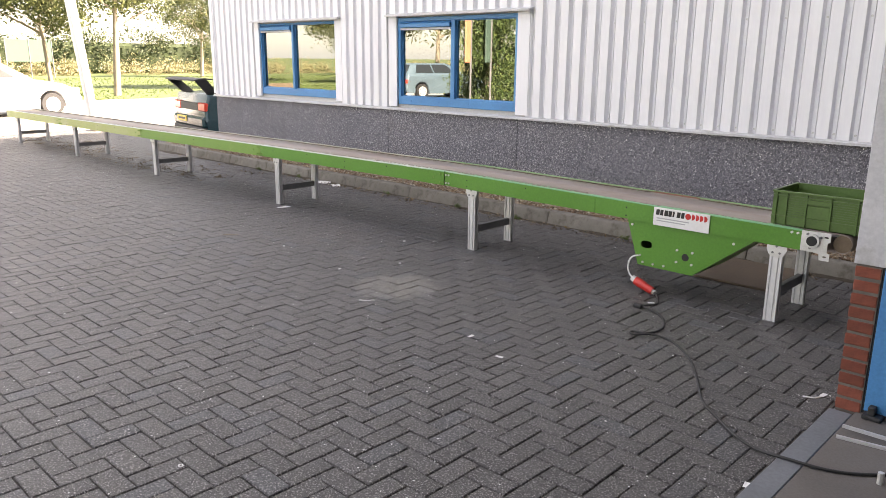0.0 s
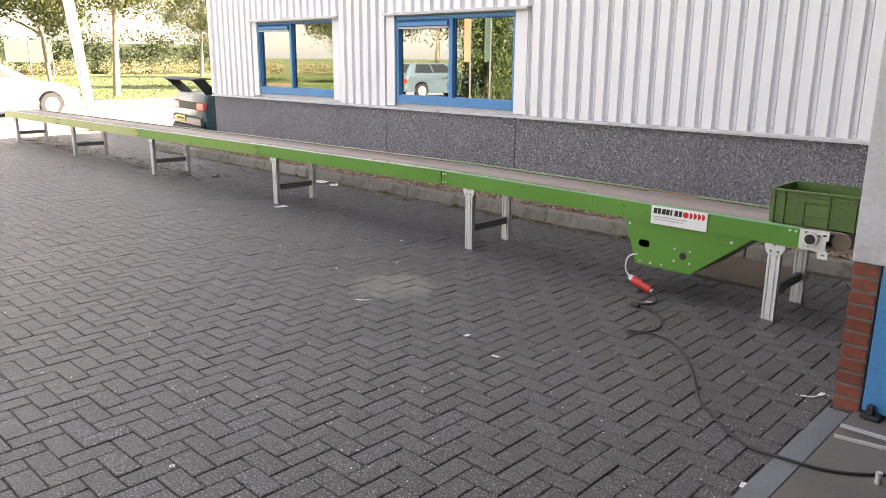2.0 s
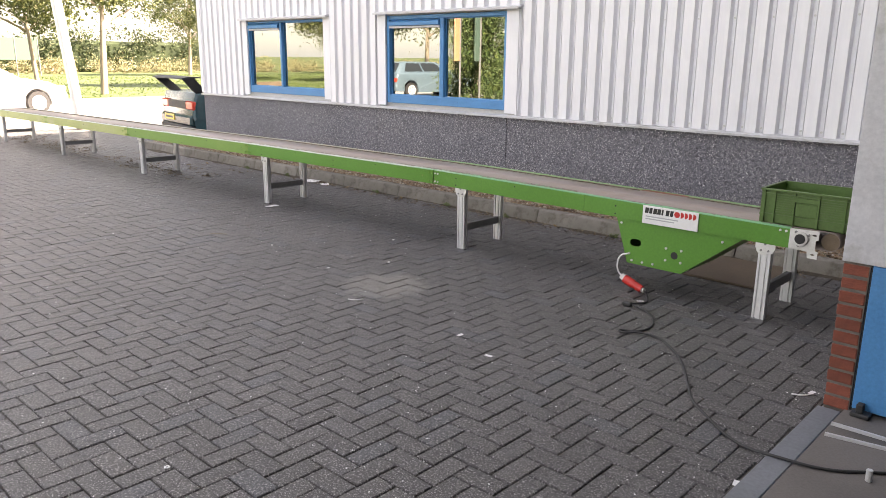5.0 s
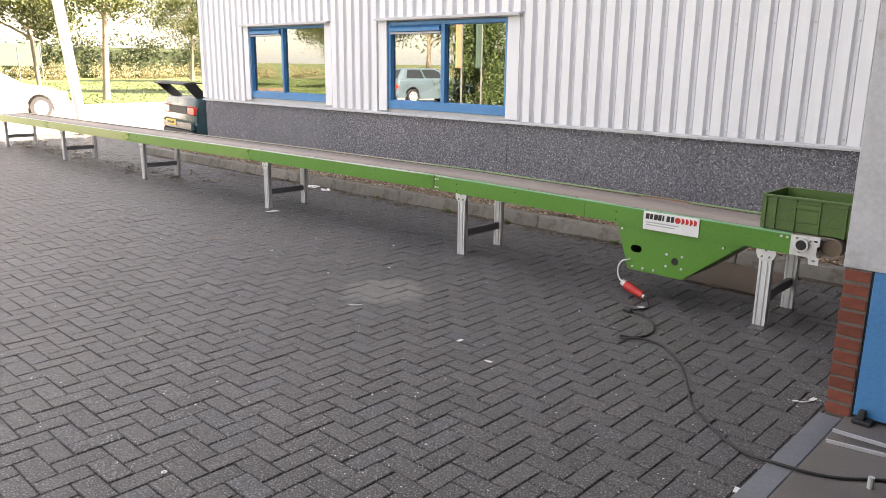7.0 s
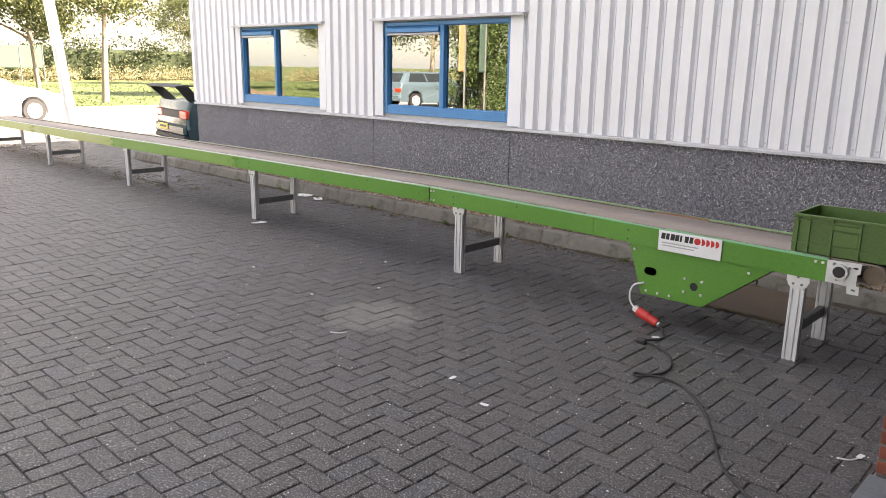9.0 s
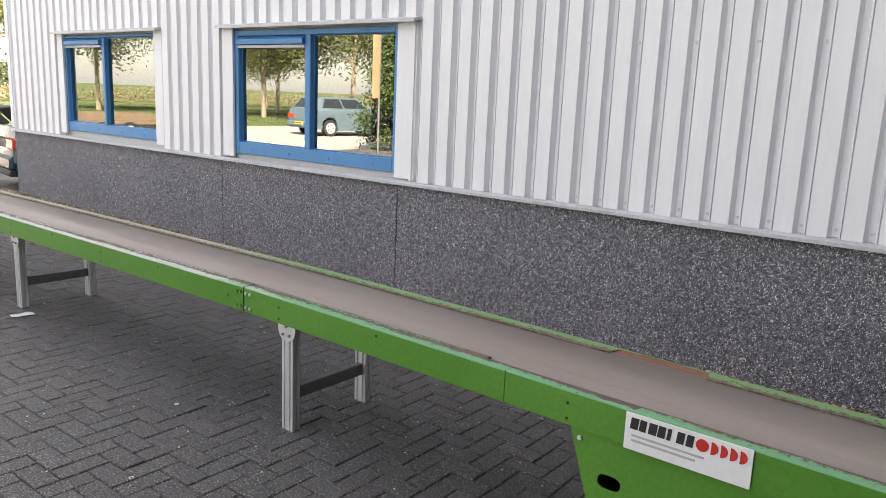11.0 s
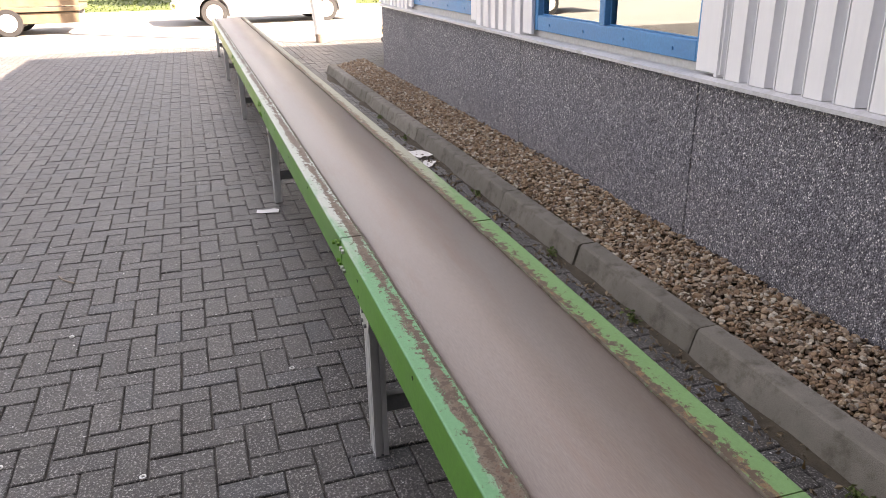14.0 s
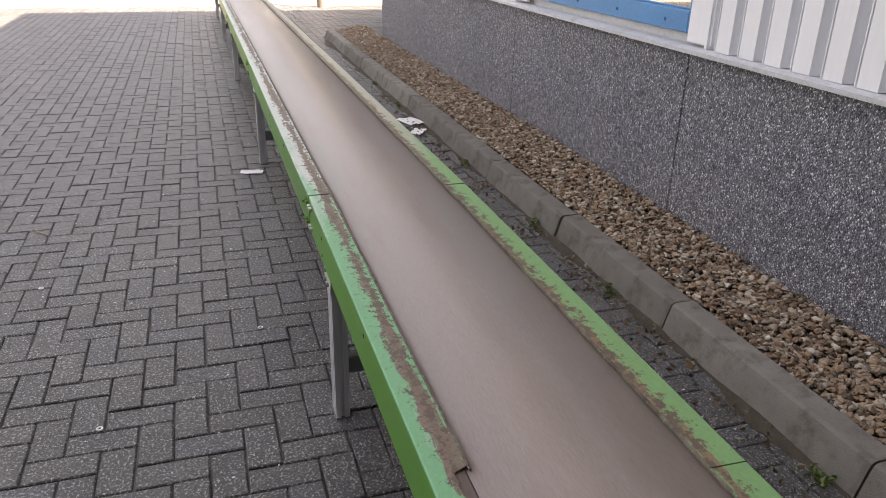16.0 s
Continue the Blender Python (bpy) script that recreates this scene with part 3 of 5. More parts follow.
def leg_pair(x):
    lx, top = x - CO.x, zt(x) - 0.122
    for yc, s in ((4.832, -1), (5.318, 1)):
        y = yc - CO.y
        bm = bmesh.new()
        prism(bm, [(lx + a, y + b) for a, b in leg_outline(0.076, 0.045)], "z", 0.004, top - 0.004)
        leg = part("leg", bm, ALU, conveyor, "slotted aluminium leg profile")
        part("foot", boxes(((lx - 0.04, y - 0.025, 0.0), (lx + 0.04, y + 0.025, 0.005))), DARK_STEEL, leg)
        bm = bmesh.new()
        o = [(-0.06, top + 0.012), (-0.06, top - 0.03)] + [(0.055 * math.sin(a), top - 0.03 - 0.045 * math.cos(a) ** 0.8 if math.cos(a) > 0 else top - 0.03) for a in np.linspace(-1.45, 1.45, 9)] + [(0.06, top - 0.03), (0.06, top + 0.012)]
        yf = y + s * 0.0235
        prism(bm, [(lx + a, b) for a, b in o], "y", min(yf, yf + s * 0.004), max(yf, yf + s * 0.004))
        br = part("bracket", bm, STEEL, leg, "rounded zinc bracket plate")
        for bx, bz in ((0.0, -0.004), (-0.022, -0.045), (0.022, -0.045)):
            part("bolt", rods(((lx + bx, yf + s * 0.012, top + bz), (lx + bx, yf, top + bz), 0.007), n=6), DARK_STEEL, br)
    part("crossbar", boxes(((lx - 0.018, 4.853 - CO.y, 0.155), (lx + 0.018, 5.297 - CO.y, 0.215)), bevel=0.003), DARK_STEEL, conveyor, "dark grey steel crossbar")


for x in (-1.55, -4.07, -6.95, -9.90, -12.68, -15.4):
    leg_pair(x)

# drive housing under the rail
def holed_plate(bm, outline, holes, y0, y1):
    """A plate in the x-z plane with holes cut through, as filled outline loops."""
    edges = []
    for loop_pts in [outline] + holes:
        vs = [bm.verts.new((px, y0, pz)) for px, pz in loop_pts]
        edges += [bm.edges.new((vs[i], vs[(i + 1) % len(vs)])) for i in range(len(vs))]
    made = bmesh.ops.triangle_fill(bm, use_beauty=True, edges=edges)
    faces = [f for f in made["geom"] if isinstance(f, bmesh.types.BMFace)]
    ext = bmesh.ops.extrude_face_region(bm, geom=faces)
    bmesh.ops.translate(bm, verts=[v for v in ext["geom"] if isinstance(v, bmesh.types.BMVert)], vec=(0, y1 - y0, 0))
    bmesh.ops.recalc_face_normals(bm, faces=bm.faces)


def ring(cx, cz, rx, rz, n=16, power=1.0):
    return [(cx + rx * math.copysign(abs(math.cos(a)) ** power, math.cos(a)), cz + rz * math.copysign(abs(math.sin(a)) ** power, math.sin(a))) for a in (2 * math.pi * i / n for i in range(n))]


hood_line = [(-2.60, 0.53), (-2.49, 0.192), (-2.085, 0.188), (-1.66, 0.52)]
for y, s in ((4.813, 1), (5.333, -1)):
    bm = bmesh.new()
    holed_plate(bm, [(px - CO.x, pz) for px, pz in hood_line], [[(px - CO.x, pz) for px, pz in ring(-2.432, 0.343, 0.042, 0.026, 16, 0.7)], [(px - CO.x, pz) for px, pz in ring(-2.14, 0.303, 0.026, 0.026)]], y - CO.y, y + s * 0.005 - CO.y)
    hp = part("drive_housing", bm, GREEN, conveyor, "green trapezoid drive housing plate with holes")
    if s == 1:
        for bx, bz in ((-2.45, 0.215), (-2.37, 0.213), (-2.29, 0.215), (-2.475, 0.26), (-2.2, 0.345), (-2.09, 0.345), (-2.2, 0.262), (-2.09, 0.262), (-1.82, 0.455), (-2.55, 0.47)):
            part("bolt", rods(((bx - CO.x, y - 0.008 - CO.y, bz), (bx - CO.x, y + 0.001 - CO.y, bz), 0.009), n=6), STEEL, hp)
bm = bmesh.new()
for (xa, za), (xb, zb) in zip(hood_line, hood_line[1:]):
    vs = [bm.verts.new(p) for p in ((xa - CO.x, 4.818 - CO.y, za), (xb - CO.x, 4.818 - CO.y, zb), (xb - CO.x, 5.328 - CO.y, zb), (xa - CO.x, 5.328 - CO.y, za))]
    bm.faces.new(vs)
hs = part("housing_shell", bm, GREEN, conveyor)
mod = hs.modifiers.new("gauge", "SOLIDIFY")
mod.thickness = 0.003
# drum painted black in place of the shade inside the housing holes
part("shade_black_drum", rods(((-2.14 - CO.x, 4.815 - CO.y, 0.303), (-2.14 - CO.x, 5.34 - CO.y, 0.303), 0.08), n=24), BLACK, conveyor, smooth=True)

# sign plate: bars and discs stand for the maker's mark
sg = part("sign_plate", boxes(((-2.385 - CO.x, 4.792 - CO.y, 0.497), (-1.985 - CO.x, 4.796 - CO.y, 0.622)), bevel=0.001), WHITE, conveyor, "white plate with black bars and red discs")
for k in range(7):
    xa, w = -2.368 + k * 0.0305, (0.026, 0.022, 0.027, 0.024, 0.012, 0.024, 0.022)[k]
    bm = bmesh.new()
    prism(bm, [(xa - CO.x, 0.570), (xa + 0.004 - CO.x, 0.608), (xa + w + 0.004 - CO.x, 0.608), (xa + w - CO.x, 0.570)], "y", 4.790 - CO.y, 4.792 - CO.y)
    part("bar", bm, INK, sg, "black bar")
for k in range(5):
    cx = -2.134 + k * 0.0285
    if k == 0:
        o = ring(cx, 0.588, 0.020, 0.020, 18)
    else:
        o = [(cx + 0.020 * math.sin(a), 0.588 + 0.020 * math.cos(a)) for a in np.linspace(0, math.pi, 9)] + [(cx - 0.003 + 0.002 * math.sin(a), 0.588 + 0.020 * math.cos(a)) for a in np.linspace(math.pi, 0, 9)][1:-1]
    bm = bmesh.new()
    prism(bm, [(a - CO.x, b) for a, b in o], "y", 4.790 - CO.y, 4.792 - CO.y)
    part("disc", bm, RED, sg, "red disc")
part("fine_print", boxes(*[((-2.36 - CO.x, 4.7905 - CO.y, z), (-2.36 + w - CO.x, 4.792 - CO.y, z + 0.007)) for z, w in ((0.545, 0.235), (0.528, 0.21))]), GREY_INK, sg, "grey bars of fine print")

# end bracket with the roller bearing
bm = bmesh.new()
eo = [(-1.412, 0.616), (-1.248, 0.620), (-1.248, 0.565), (-1.262, 0.56), (-1.262, 0.50), (-1.245, 0.495), (-1.245, 0.452), (-1.300, 0.452), (-1.305, 0.49), (-1.412, 0.497)]
holed_plate(bm, [(a - CO.x, b) for a, b in eo], [[(a - CO.x, b) for a, b in ring(-1.272, 0.592, 0.013, 0.006, 10)], [(a - CO.x, b) for a, b in ring(-1.272, 0.475, 0.013, 0.006, 10)]], 4.792 - CO.y, 4.797 - CO.y)
eb = part("end_bracket", bm, STEEL, conveyor, "zinc end bracket with bearing")
part("bearing", rods(((-1.345 - CO.x, 4.772 - CO.y, 0.563), (-1.345 - CO.x, 4.792 - CO.y, 0.563), 0.042), n=24), STEEL, eb, smooth=True)
part("bore", rods(((-1.345 - CO.x, 4.768 - CO.y, 0.563), (-1.345 - CO.x, 4.773 - CO.y, 0.563), 0.030), n=20), BLACK, eb)
for a in (0.6, 2.2, 4.5):
    bx, bz = -1.345 + 0.052 * math.cos(a), 0.563 + 0.045 * math.sin(a)
    part("bolt", rods(((bx - CO.x, 4.782 - CO.y, bz), (bx - CO.x, 4.792 - CO.y, bz), 0.008), n=6), DARK_STEEL, eb)
part("rear_bracket", boxes(((-1.412 - CO.x, 5.347 - CO.y, 0.49), (-1.2 - CO.x, 5.352 - CO.y, 0.61))), STEEL, conveyor)

# ---- crate on the belt ----
def crate(x, y, z):
    c = thing("plastic_crate", (x, y, z), "green ribbed plastic stacking crate standing on the belt", "crate")
    a, b, h, w = 0.275, 0.19, 0.215, 0.004
    bm = bmesh.new()
    for lo, hi in (((-a, -b, 0.0), (a, b, 0.006)), ((-a, -b, 0), (a, -b + w, h)), ((-a, b - w, 0), (a, b, h)), ((-a, -b + w, 0), (-a + w, b - w, h))):
        box(bm, lo, hi)
    part("shell", bm, CRATE, c)
    bm = bmesh.new()
    holed_plate(bm, [(-b, 0.0), (b, 0.0), (b, h), (-b, h)], [[(-0.055, 0.135), (0.055, 0.135), (0.055, 0.168), (-0.055, 0.168)]], 0, w)
    bmesh.ops.rotate(bm, verts=bm.verts, cent=(0, 0, 0), matrix=Matrix.Rotation(radians(90), 3, "Z"))
    bmesh.ops.translate(bm, verts=bm.verts, vec=(a, 0, 0))
    part("end_wall", bm, CRATE, c, "end wall with a grip hole")
    o = 0.014
    part("rim", boxes(((-a - o, -b - o, h - 0.012), (a + o, -b, h)), ((-a - o, b, h - 0.012), (a + o, b + o, h)), ((-a - o, -b, h - 0.012), (-a, b, h)), ((a, -b, h - 0.012), (a + o, b, h)), bevel=0.002), CRATE, c)
    part("band", boxes(((-a - 0.01, -b - 0.01, 0.05), (a + 0.01, -b, 0.06)), ((-a - 0.01, b, 0.05), (a + 0.01, b + 0.01, 0.06)), ((a, -b, 0.05), (a + 0.01, -0.06, 0.06)), ((a, 0.06, 0.05), (a + 0.01, b, 0.06)), ((-a - 0.01, -b, 0.05), (-a, b, 0.06))), CRATE, c)
    for sx in (-0.262, -0.20, -0.085, 0.055, 0.20, 0.262):
        for s in (-1, 1):
            y0, y1 = sorted((s * b, s * (b + 0.012)))
            part("rib", boxes(((sx - 0.005, y0, 0.0), (sx + 0.005, y1, h - 0.012))), CRATE, c)
    for s in (-1, 1):
        y0, y1 = sorted((s * b, s * (b + 0.011)))
        part("clip", boxes(((-0.085, y0, 0.15), (0.055, y1, 0.178)), bevel=0.002), CRATE, c)
    for s in (-1, 1):
        y0, y1 = sorted((s * b, s * (b + 0.006)))
        for xa, xb in ((-0.193, -0.092), (0.062, 0.193)):
            for k in range(8):
                part("slat", boxes(((xa, y0, 0.07 + 0.0135 * k), (xb, y1, 0.077 + 0.0135 * k))), CRATE, c)
        part("centre_panel", boxes(((-0.078, y0, 0.068), (0.048, y1, 0.142)), bevel=0.002), CRATE, c)
        y0, y1 = sorted((s * b, s * (b + 0.012)))
        part("band", boxes(((-a - 0.008, y0, h - 0.034), (a + 0.008, y1, h - 0.027))), CRATE, c)
    part("band", boxes(((a, -b, h - 0.034), (a + 0.012, b, h - 0.027))), CRATE, c)
    part("band", boxes(((-a - 0.012, -b, h - 0.034), (-a, b, h - 0.027))), CRATE, c)
    for k in range(8):
        part("slat", boxes(((-a - 0.006, -0.17, 0.07 + 0.0135 * k), (-a, 0.17, 0.077 + 0.0135 * k))), CRATE, c)
    for sy in (-0.178, -0.09, 0.09, 0.178):
        part("rib", boxes(((-a - 0.012, sy - 0.005, 0.0), (-a, sy + 0.005, h - 0.012))), CRATE, c)
    for sy in (-0.178, -0.11, 0.11, 0.178):
        part("rib", boxes(((a, sy - 0.005, 0.0), (a + 0.012, sy + 0.005, h - 0.012))), CRATE, c)
    part("label_holder", boxes(((a, -0.055, 0.005), (a + 0.006, 0.055, 0.05))), DARK_STEEL, c)
    part("paper_label", boxes(((a + 0.006, -0.048, 0.01), (a + 0.008, 0.048, 0.045))), WHITE, c, "white paper label")
    return c


crate(-1.35, 5.075, zt(-1.35) - 0.004)

# ---- brick jamb ----
jamb = part("brick_jamb", boxes(((WX + 0.004, 3.806, -0.1), (WX + 0.111, 3.918, 0.713))), MORTAR)
setting(jamb, "red brick door jamb under the metal panel", "brickwork")
bm = bmesh.new()
box(bm, (0, 0, 0), (0.108, 0.112, 0.052), 0.004)
base_brick = part("brick", bm, BRICK, jamb)
base_brick.location = (WX, 3.802, 0.006)
for i in range(1, 11):
    o = base_brick.copy()
    scene.collection.objects.link(o)
    o.location = (WX + random.uniform(-0.003, 0.002), 3.802 + random.uniform(-0.003, 0.002), 0.006 + i * 0.0645)
part("hinge", boxes(((-0.72, 3.74, 0.014), (-0.64, 3.80, 0.035)), ((-0.70, 3.75, 0.035), (-0.67, 3.79, 0.075)), bevel=0.004), RUBBER, None)
tagged(bpy.data.objects["hinge"], "black door stop on the floor at the jamb", "door stop")

# ---- power lead ----
def tube(name, pts, r, material, parent=None, label=""):
    cu = bpy.data.curves.new(name, "CURVE")
    cu.dimensions, cu.bevel_depth, cu.bevel_resolution, cu.resolution_u = "3D", r, 2, 6
    sp = cu.splines.new("BEZIER")
    sp.bezier_points.add(len(pts) - 1)
    for b, p in zip(sp.bezier_points, pts):
        b.co, b.handle_left_type, b.handle_right_type = p, "AUTO", "AUTO"
    cu.materials.append(material)
    tmp = bpy.data.objects.new(name, cu)
    me = bpy.data.meshes.new_from_object(tmp)
    me.name = name
    ob = new(name, me)
    ob.parent = parent
    me.shade_smooth()
    if label:
        ob["label"] = label
    return ob


lead = tube("power_cable", [(-2.30, 4.746, 0.03), (-2.24, 4.68, 0.012), (-2.21, 4.60, 0.008), (-2.26, 4.50, 0.008), (-2.21, 4.45, 0.02), (-2.105, 4.424, 0.008), (-1.99, 4.29, 0.008), (-1.95, 4.14, 0.008), (-1.99, 4.04, 0.010), (-2.06, 4.01, 0.008),
                            (-2.04, 3.985, 0.008), (-1.95, 4.03, 0.016), (-1.84, 4.05, 0.008), (-1.72, 3.97, 0.007), (-1.6, 3.85, 0.007), (-1.49, 3.69, 0.007), (-1.40, 3.54, 0.007), (-1.31, 3.40, 0.007), (-1.205, 3.305, 0.007), (-1.04, 3.174, 0.007),
                            (-0.94, 3.13, 0.010), (-0.828, 3.119, 0.021), (-0.646, 3.16, 0.019), (-0.5, 3.266, 0.019), (-0.2, 3.5, 0.019), (0.4, 3.9, 0.019)], 0.0065, RUBBER)
tagged(lead, "black rubber power cable snaking over the pavement", "cable")
part("cable_joint", boxes(((-2.30, 4.44, 0.001), (-2.235, 4.475, 0.033)), bevel=0.008), RUBBER, lead, "black inline connector")
plug = thing("power_plug", (-2.40, 4.77, 0.0), "red industrial plug hanging from a white lead at the conveyor", "plug")
P = Vector((-2.40, 4.77, 0))
tube("lead", [(-2.475 - P.x, 4.79 - P.y, 0.262), (-2.515 - P.x, 4.775 - P.y, 0.245), (-2.535 - P.x, 4.765 - P.y, 0.19), (-2.525 - P.x, 4.765 - P.y, 0.13), (-2.497 - P.x, 4.768 - P.y, 0.098)], 0.006, WHITE, plug, "white plug lead")
part("plug_neck", rods(((-2.50 - P.x, -0.002, 0.10), (-2.47 - P.x, 0.0, 0.082), 0.021), n=16), WHITE, plug, "white gland nut", True)
part("plug_body", rods(((-2.472 - P.x, 0, 0.083), (-2.40 - P.x, 0, 0.056), 0.031), ((-2.402 - P.x, 0, 0.057), (-2.335 - P.x, 0, 0.032), 0.027), n=18), RED, plug, "red plug body", True)
part("plug_end", rods(((-2.337 - P.x, 0, 0.0325), (-2.315 - P.x, -0.005, 0.027), 0.017), n=14), STEEL, plug, smooth=True)

# ---- loose things on the ground ----
board = part("board", boxes(((-2.36, 5.42, 0.003), (-1.74, 6.12, 0.022)), bevel=0.003), BROWN_SHADED)
tagged(board, "brown hardboard sheet lying under the conveyor, its shade painted in", "board")
for k, (a, b) in enumerate((((-0.742, 3.47), (-0.30, 3.545)), ((-0.744, 3.559), (-0.32, 3.57)))):
    d = Vector((b[0] - a[0], b[1] - a[1], 0)).normalized()
    n = Vector((-d.y, d.x, 0)) * 0.006
    bm = bmesh.new()
    zb = 0.0125 + 0.016 * k
    prism(bm, [(a[0] + n.x, a[1] + n.y), (a[0] - n.x, a[1] - n.y), (b[0] - n.x, b[1] - n.y), (b[0] + n.x, b[1] + n.y)], "z", zb, zb + 0.014)
    tagged(part("metal_strip", bm, ALU), "bright aluminium strip lying on the workshop floor", "metal strip", "loose strips")
tagged(part("bolt_stub", rods(((-0.5, 3.197, 0.012), (-0.5, 3.197, 0.06), 0.012), n=10), STEEL), "small steel stub on the workshop floor", "bolt")


def scrap(x, y, sx, sy, rz, label="scrap of white paper on the pavement", name="paper_scrap", z=0.002):
    bm = bmesh.new()
    bmesh.ops.create_grid(bm, x_segments=4, y_segments=4, size=0.5)
    for v in bm.verts:
        v.co = (v.co.x * sx, v.co.y * sy, 0.004 + 0.18 * min(sx, sy) * abs(noise.noise(v.co * 3 + Vector((x * 7, y * 5, 0)))))
    ext = bmesh.ops.extrude_face_region(bm, geom=bm.faces[:])
    bmesh.ops.translate(bm, verts=[v for v in ext["geom"] if isinstance(v, bmesh.types.BMVert)], vec=(0, 0, 0.001))
    ob = part(name, bm, WHITE)
    ob.matrix_basis = pose(x, y, z, 0, 0, rz)
    tagged(ob, label, "litter", "litter on the pavement")


scrap(-6.746, 4.74, 0.14, 0.07, 80, "flat white paper card beside a conveyor leg")
scrap(-7.82, 6.08, 0.22, 0.15, 20, "crumpled pale plastic wrapper against the kerb", "wrapper")
scrap(-7.5, 6.05, 0.19, 0.1, -30, "crumpled pale plastic wrapper against the kerb", "wrapper")
for x, y in ((-0.867, 2.833), (-2.25, 4.60), (-2.69, 3.273), (-2.367, 3.146), (-0.93, 3.90)):
    scrap(x, y, 0.045, 0.022, x * 300)


def washer(x, y, r=0.011):
    bm = bmesh.new()
    n = 16
    o = [[bm.verts.new((rr * math.cos(2 * math.pi * i / n), rr * math.sin(2 * math.pi * i / n), z)) for i in range(n)] for rr, z in ((r, 0.0), (r, 0.004), (r * 0.55, 0.004), (r * 0.55, 0.0))]
    for k in range(4):
        for i in range(n):
            j = (i + 1) % n
            bm.faces.new((o[k][i], o[k][j], o[(k + 1) % 4][j], o[(k + 1) % 4][i]))
    ob = part("washer", bm, WHITE)
    ob.location = (x, y, 0.0015)
    tagged(ob, "small pale ring washer on the pavement", "washer", "litter on the pavement")


for x, y in ((-4.385, 3.64), (-4.181, 4.086), (-4.704, 4.624), (-2.546, 1.375), (-5.297, 3.749)):
    washer(x, y)
rng = np.random.default_rng(11)
vs, fs = [], []
for i in range(1500):
    x = -0.9 - 12.5 * rng.random() ** 1.1
    y = rng.uniform(0.2, 6.1)
    s, a = rng.uniform(0.0018, 0.0045), rng.uniform(0, 6.28)
    n = len(vs)
    c, d = math.cos(a) * s, math.sin(a) * s
    vs += [(x + c * 1.6, y + d * 1.6, 0.002), (x - d, y + c, 0.002), (x - c * 1.6, y - d * 1.6, 0.002), (x + d, y - c, 0.002), (x, y, 0.002 + s)]
    fs += [(k + n, (k + 1) % 4 + n, 4 + n) for k in range(4)]
crumbs = mesh_from("grit", vs, fs, WHITE)
tagged(crumbs, "pale grit and crumbs scattered over the pavement", "grit", kind="stuff")
for i in range(2):
    a = (-3.68, 3.25) if i == 0 else (-1.0, 3.82)
    cr = tube("cable_tie", [(a[0], a[1], 0.004), (a[0] + 0.05, a[1] + 0.02, 0.006), (a[0] + 0.07, a[1] + 0.07, 0.004)], 0.004, WHITE)
    tagged(cr, "cut white cable tie on the pavement", "cable tie", "litter on the pavement")

# ---- distance ----
BARK = surf("tree_bark", (0.22, 0.18, 0.14), (0.32, 0.27, 0.21), 4, 40, 0.9, 0.05, relief=0.6, stretch=(1, 1, 0.3))
POST = surf("pole_paint", (0.66, 0.66, 0.64), (0.74, 0.74, 0.72), 2, 40, 0.5, 0.1, relief=0.05)
RUST = surf("rusty_base", (0.2, 0.15, 0.12), (0.3, 0.25, 0.21), 20, 120, 0.9, 0.05, relief=0.4)


def leaf_mat(name, a, b, c):
    m, t, p = nodes_of(name)
    r = t.nodes.new("ShaderNodeNewGeometry").outputs["Random Per Island"]
    t.links.new(ramp(t, r, [(0, a), (0.5, b), (1, c)]), p.inputs["Base Color"])
    p.inputs["Roughness"].default_value = 0.6
    p.inputs["Transmission Weight"].default_value = 0.0
    return m


LEAF = leaf_mat("tree_leaf", (0.045, 0.064, 0.018), (0.08, 0.10, 0.03), (0.145, 0.15, 0.055))
HEDGE = leaf_mat("hedge_leaf", (0.019, 0.036, 0.013), (0.038, 0.06, 0.02), (0.07, 0.076, 0.03))
CONIFER = leaf_mat("conifer_leaf", (0.02, 0.05, 0.015), (0.05, 0.09, 0.02), (0.09, 0.12, 0.03))
REED = leaf_mat("dry_grass", (0.17, 0.15, 0.08), (0.23, 0.2, 0.11), (0.17, 0.18, 0.075))
TURF = leaf_mat("turf", (0.052, 0.088, 0.02), (0.075, 0.115, 0.028), (0.11, 0.135, 0.045))


def leaves(name, centres, sizes, leaf, per, material, parent, seed, flat=1.0):
    """Many small folded leaves scattered round clump centres."""
    rg = np.random.default_rng(seed)
    n = len(centres) * per
    c = np.repeat(np.array(centres), per, 0) + rg.normal(0, 1, (n, 3)) * np.repeat(np.array(sizes), per)[:, None] * np.array([0.5, 0.5, 0.42 * flat])
    u = rg.normal(0, 1, (n, 3))
    u /= np.linalg.norm(u, axis=1)[:, None]
    w = np.cross(u, rg.normal(0, 1, (n, 3)))
    w /= np.linalg.norm(w, axis=1)[:, None]
    s = leaf * rg.uniform(0.6, 1.4, (n, 1))
    fold = np.cross(u, w) * s * 0.25
    v = np.stack([c - u * s, c + w * s * 0.5 + fold, c + u * s, c - w * s * 0.5 + fold], 1).reshape(-1, 3)
    f = [(4 * i, 4 * i + 1, 4 * i + 2) for i in range(n)] + [(4 * i, 4 * i + 2, 4 * i + 3) for i in range(n)]
    return mesh_from(name, v.tolist(), f, material, parent)


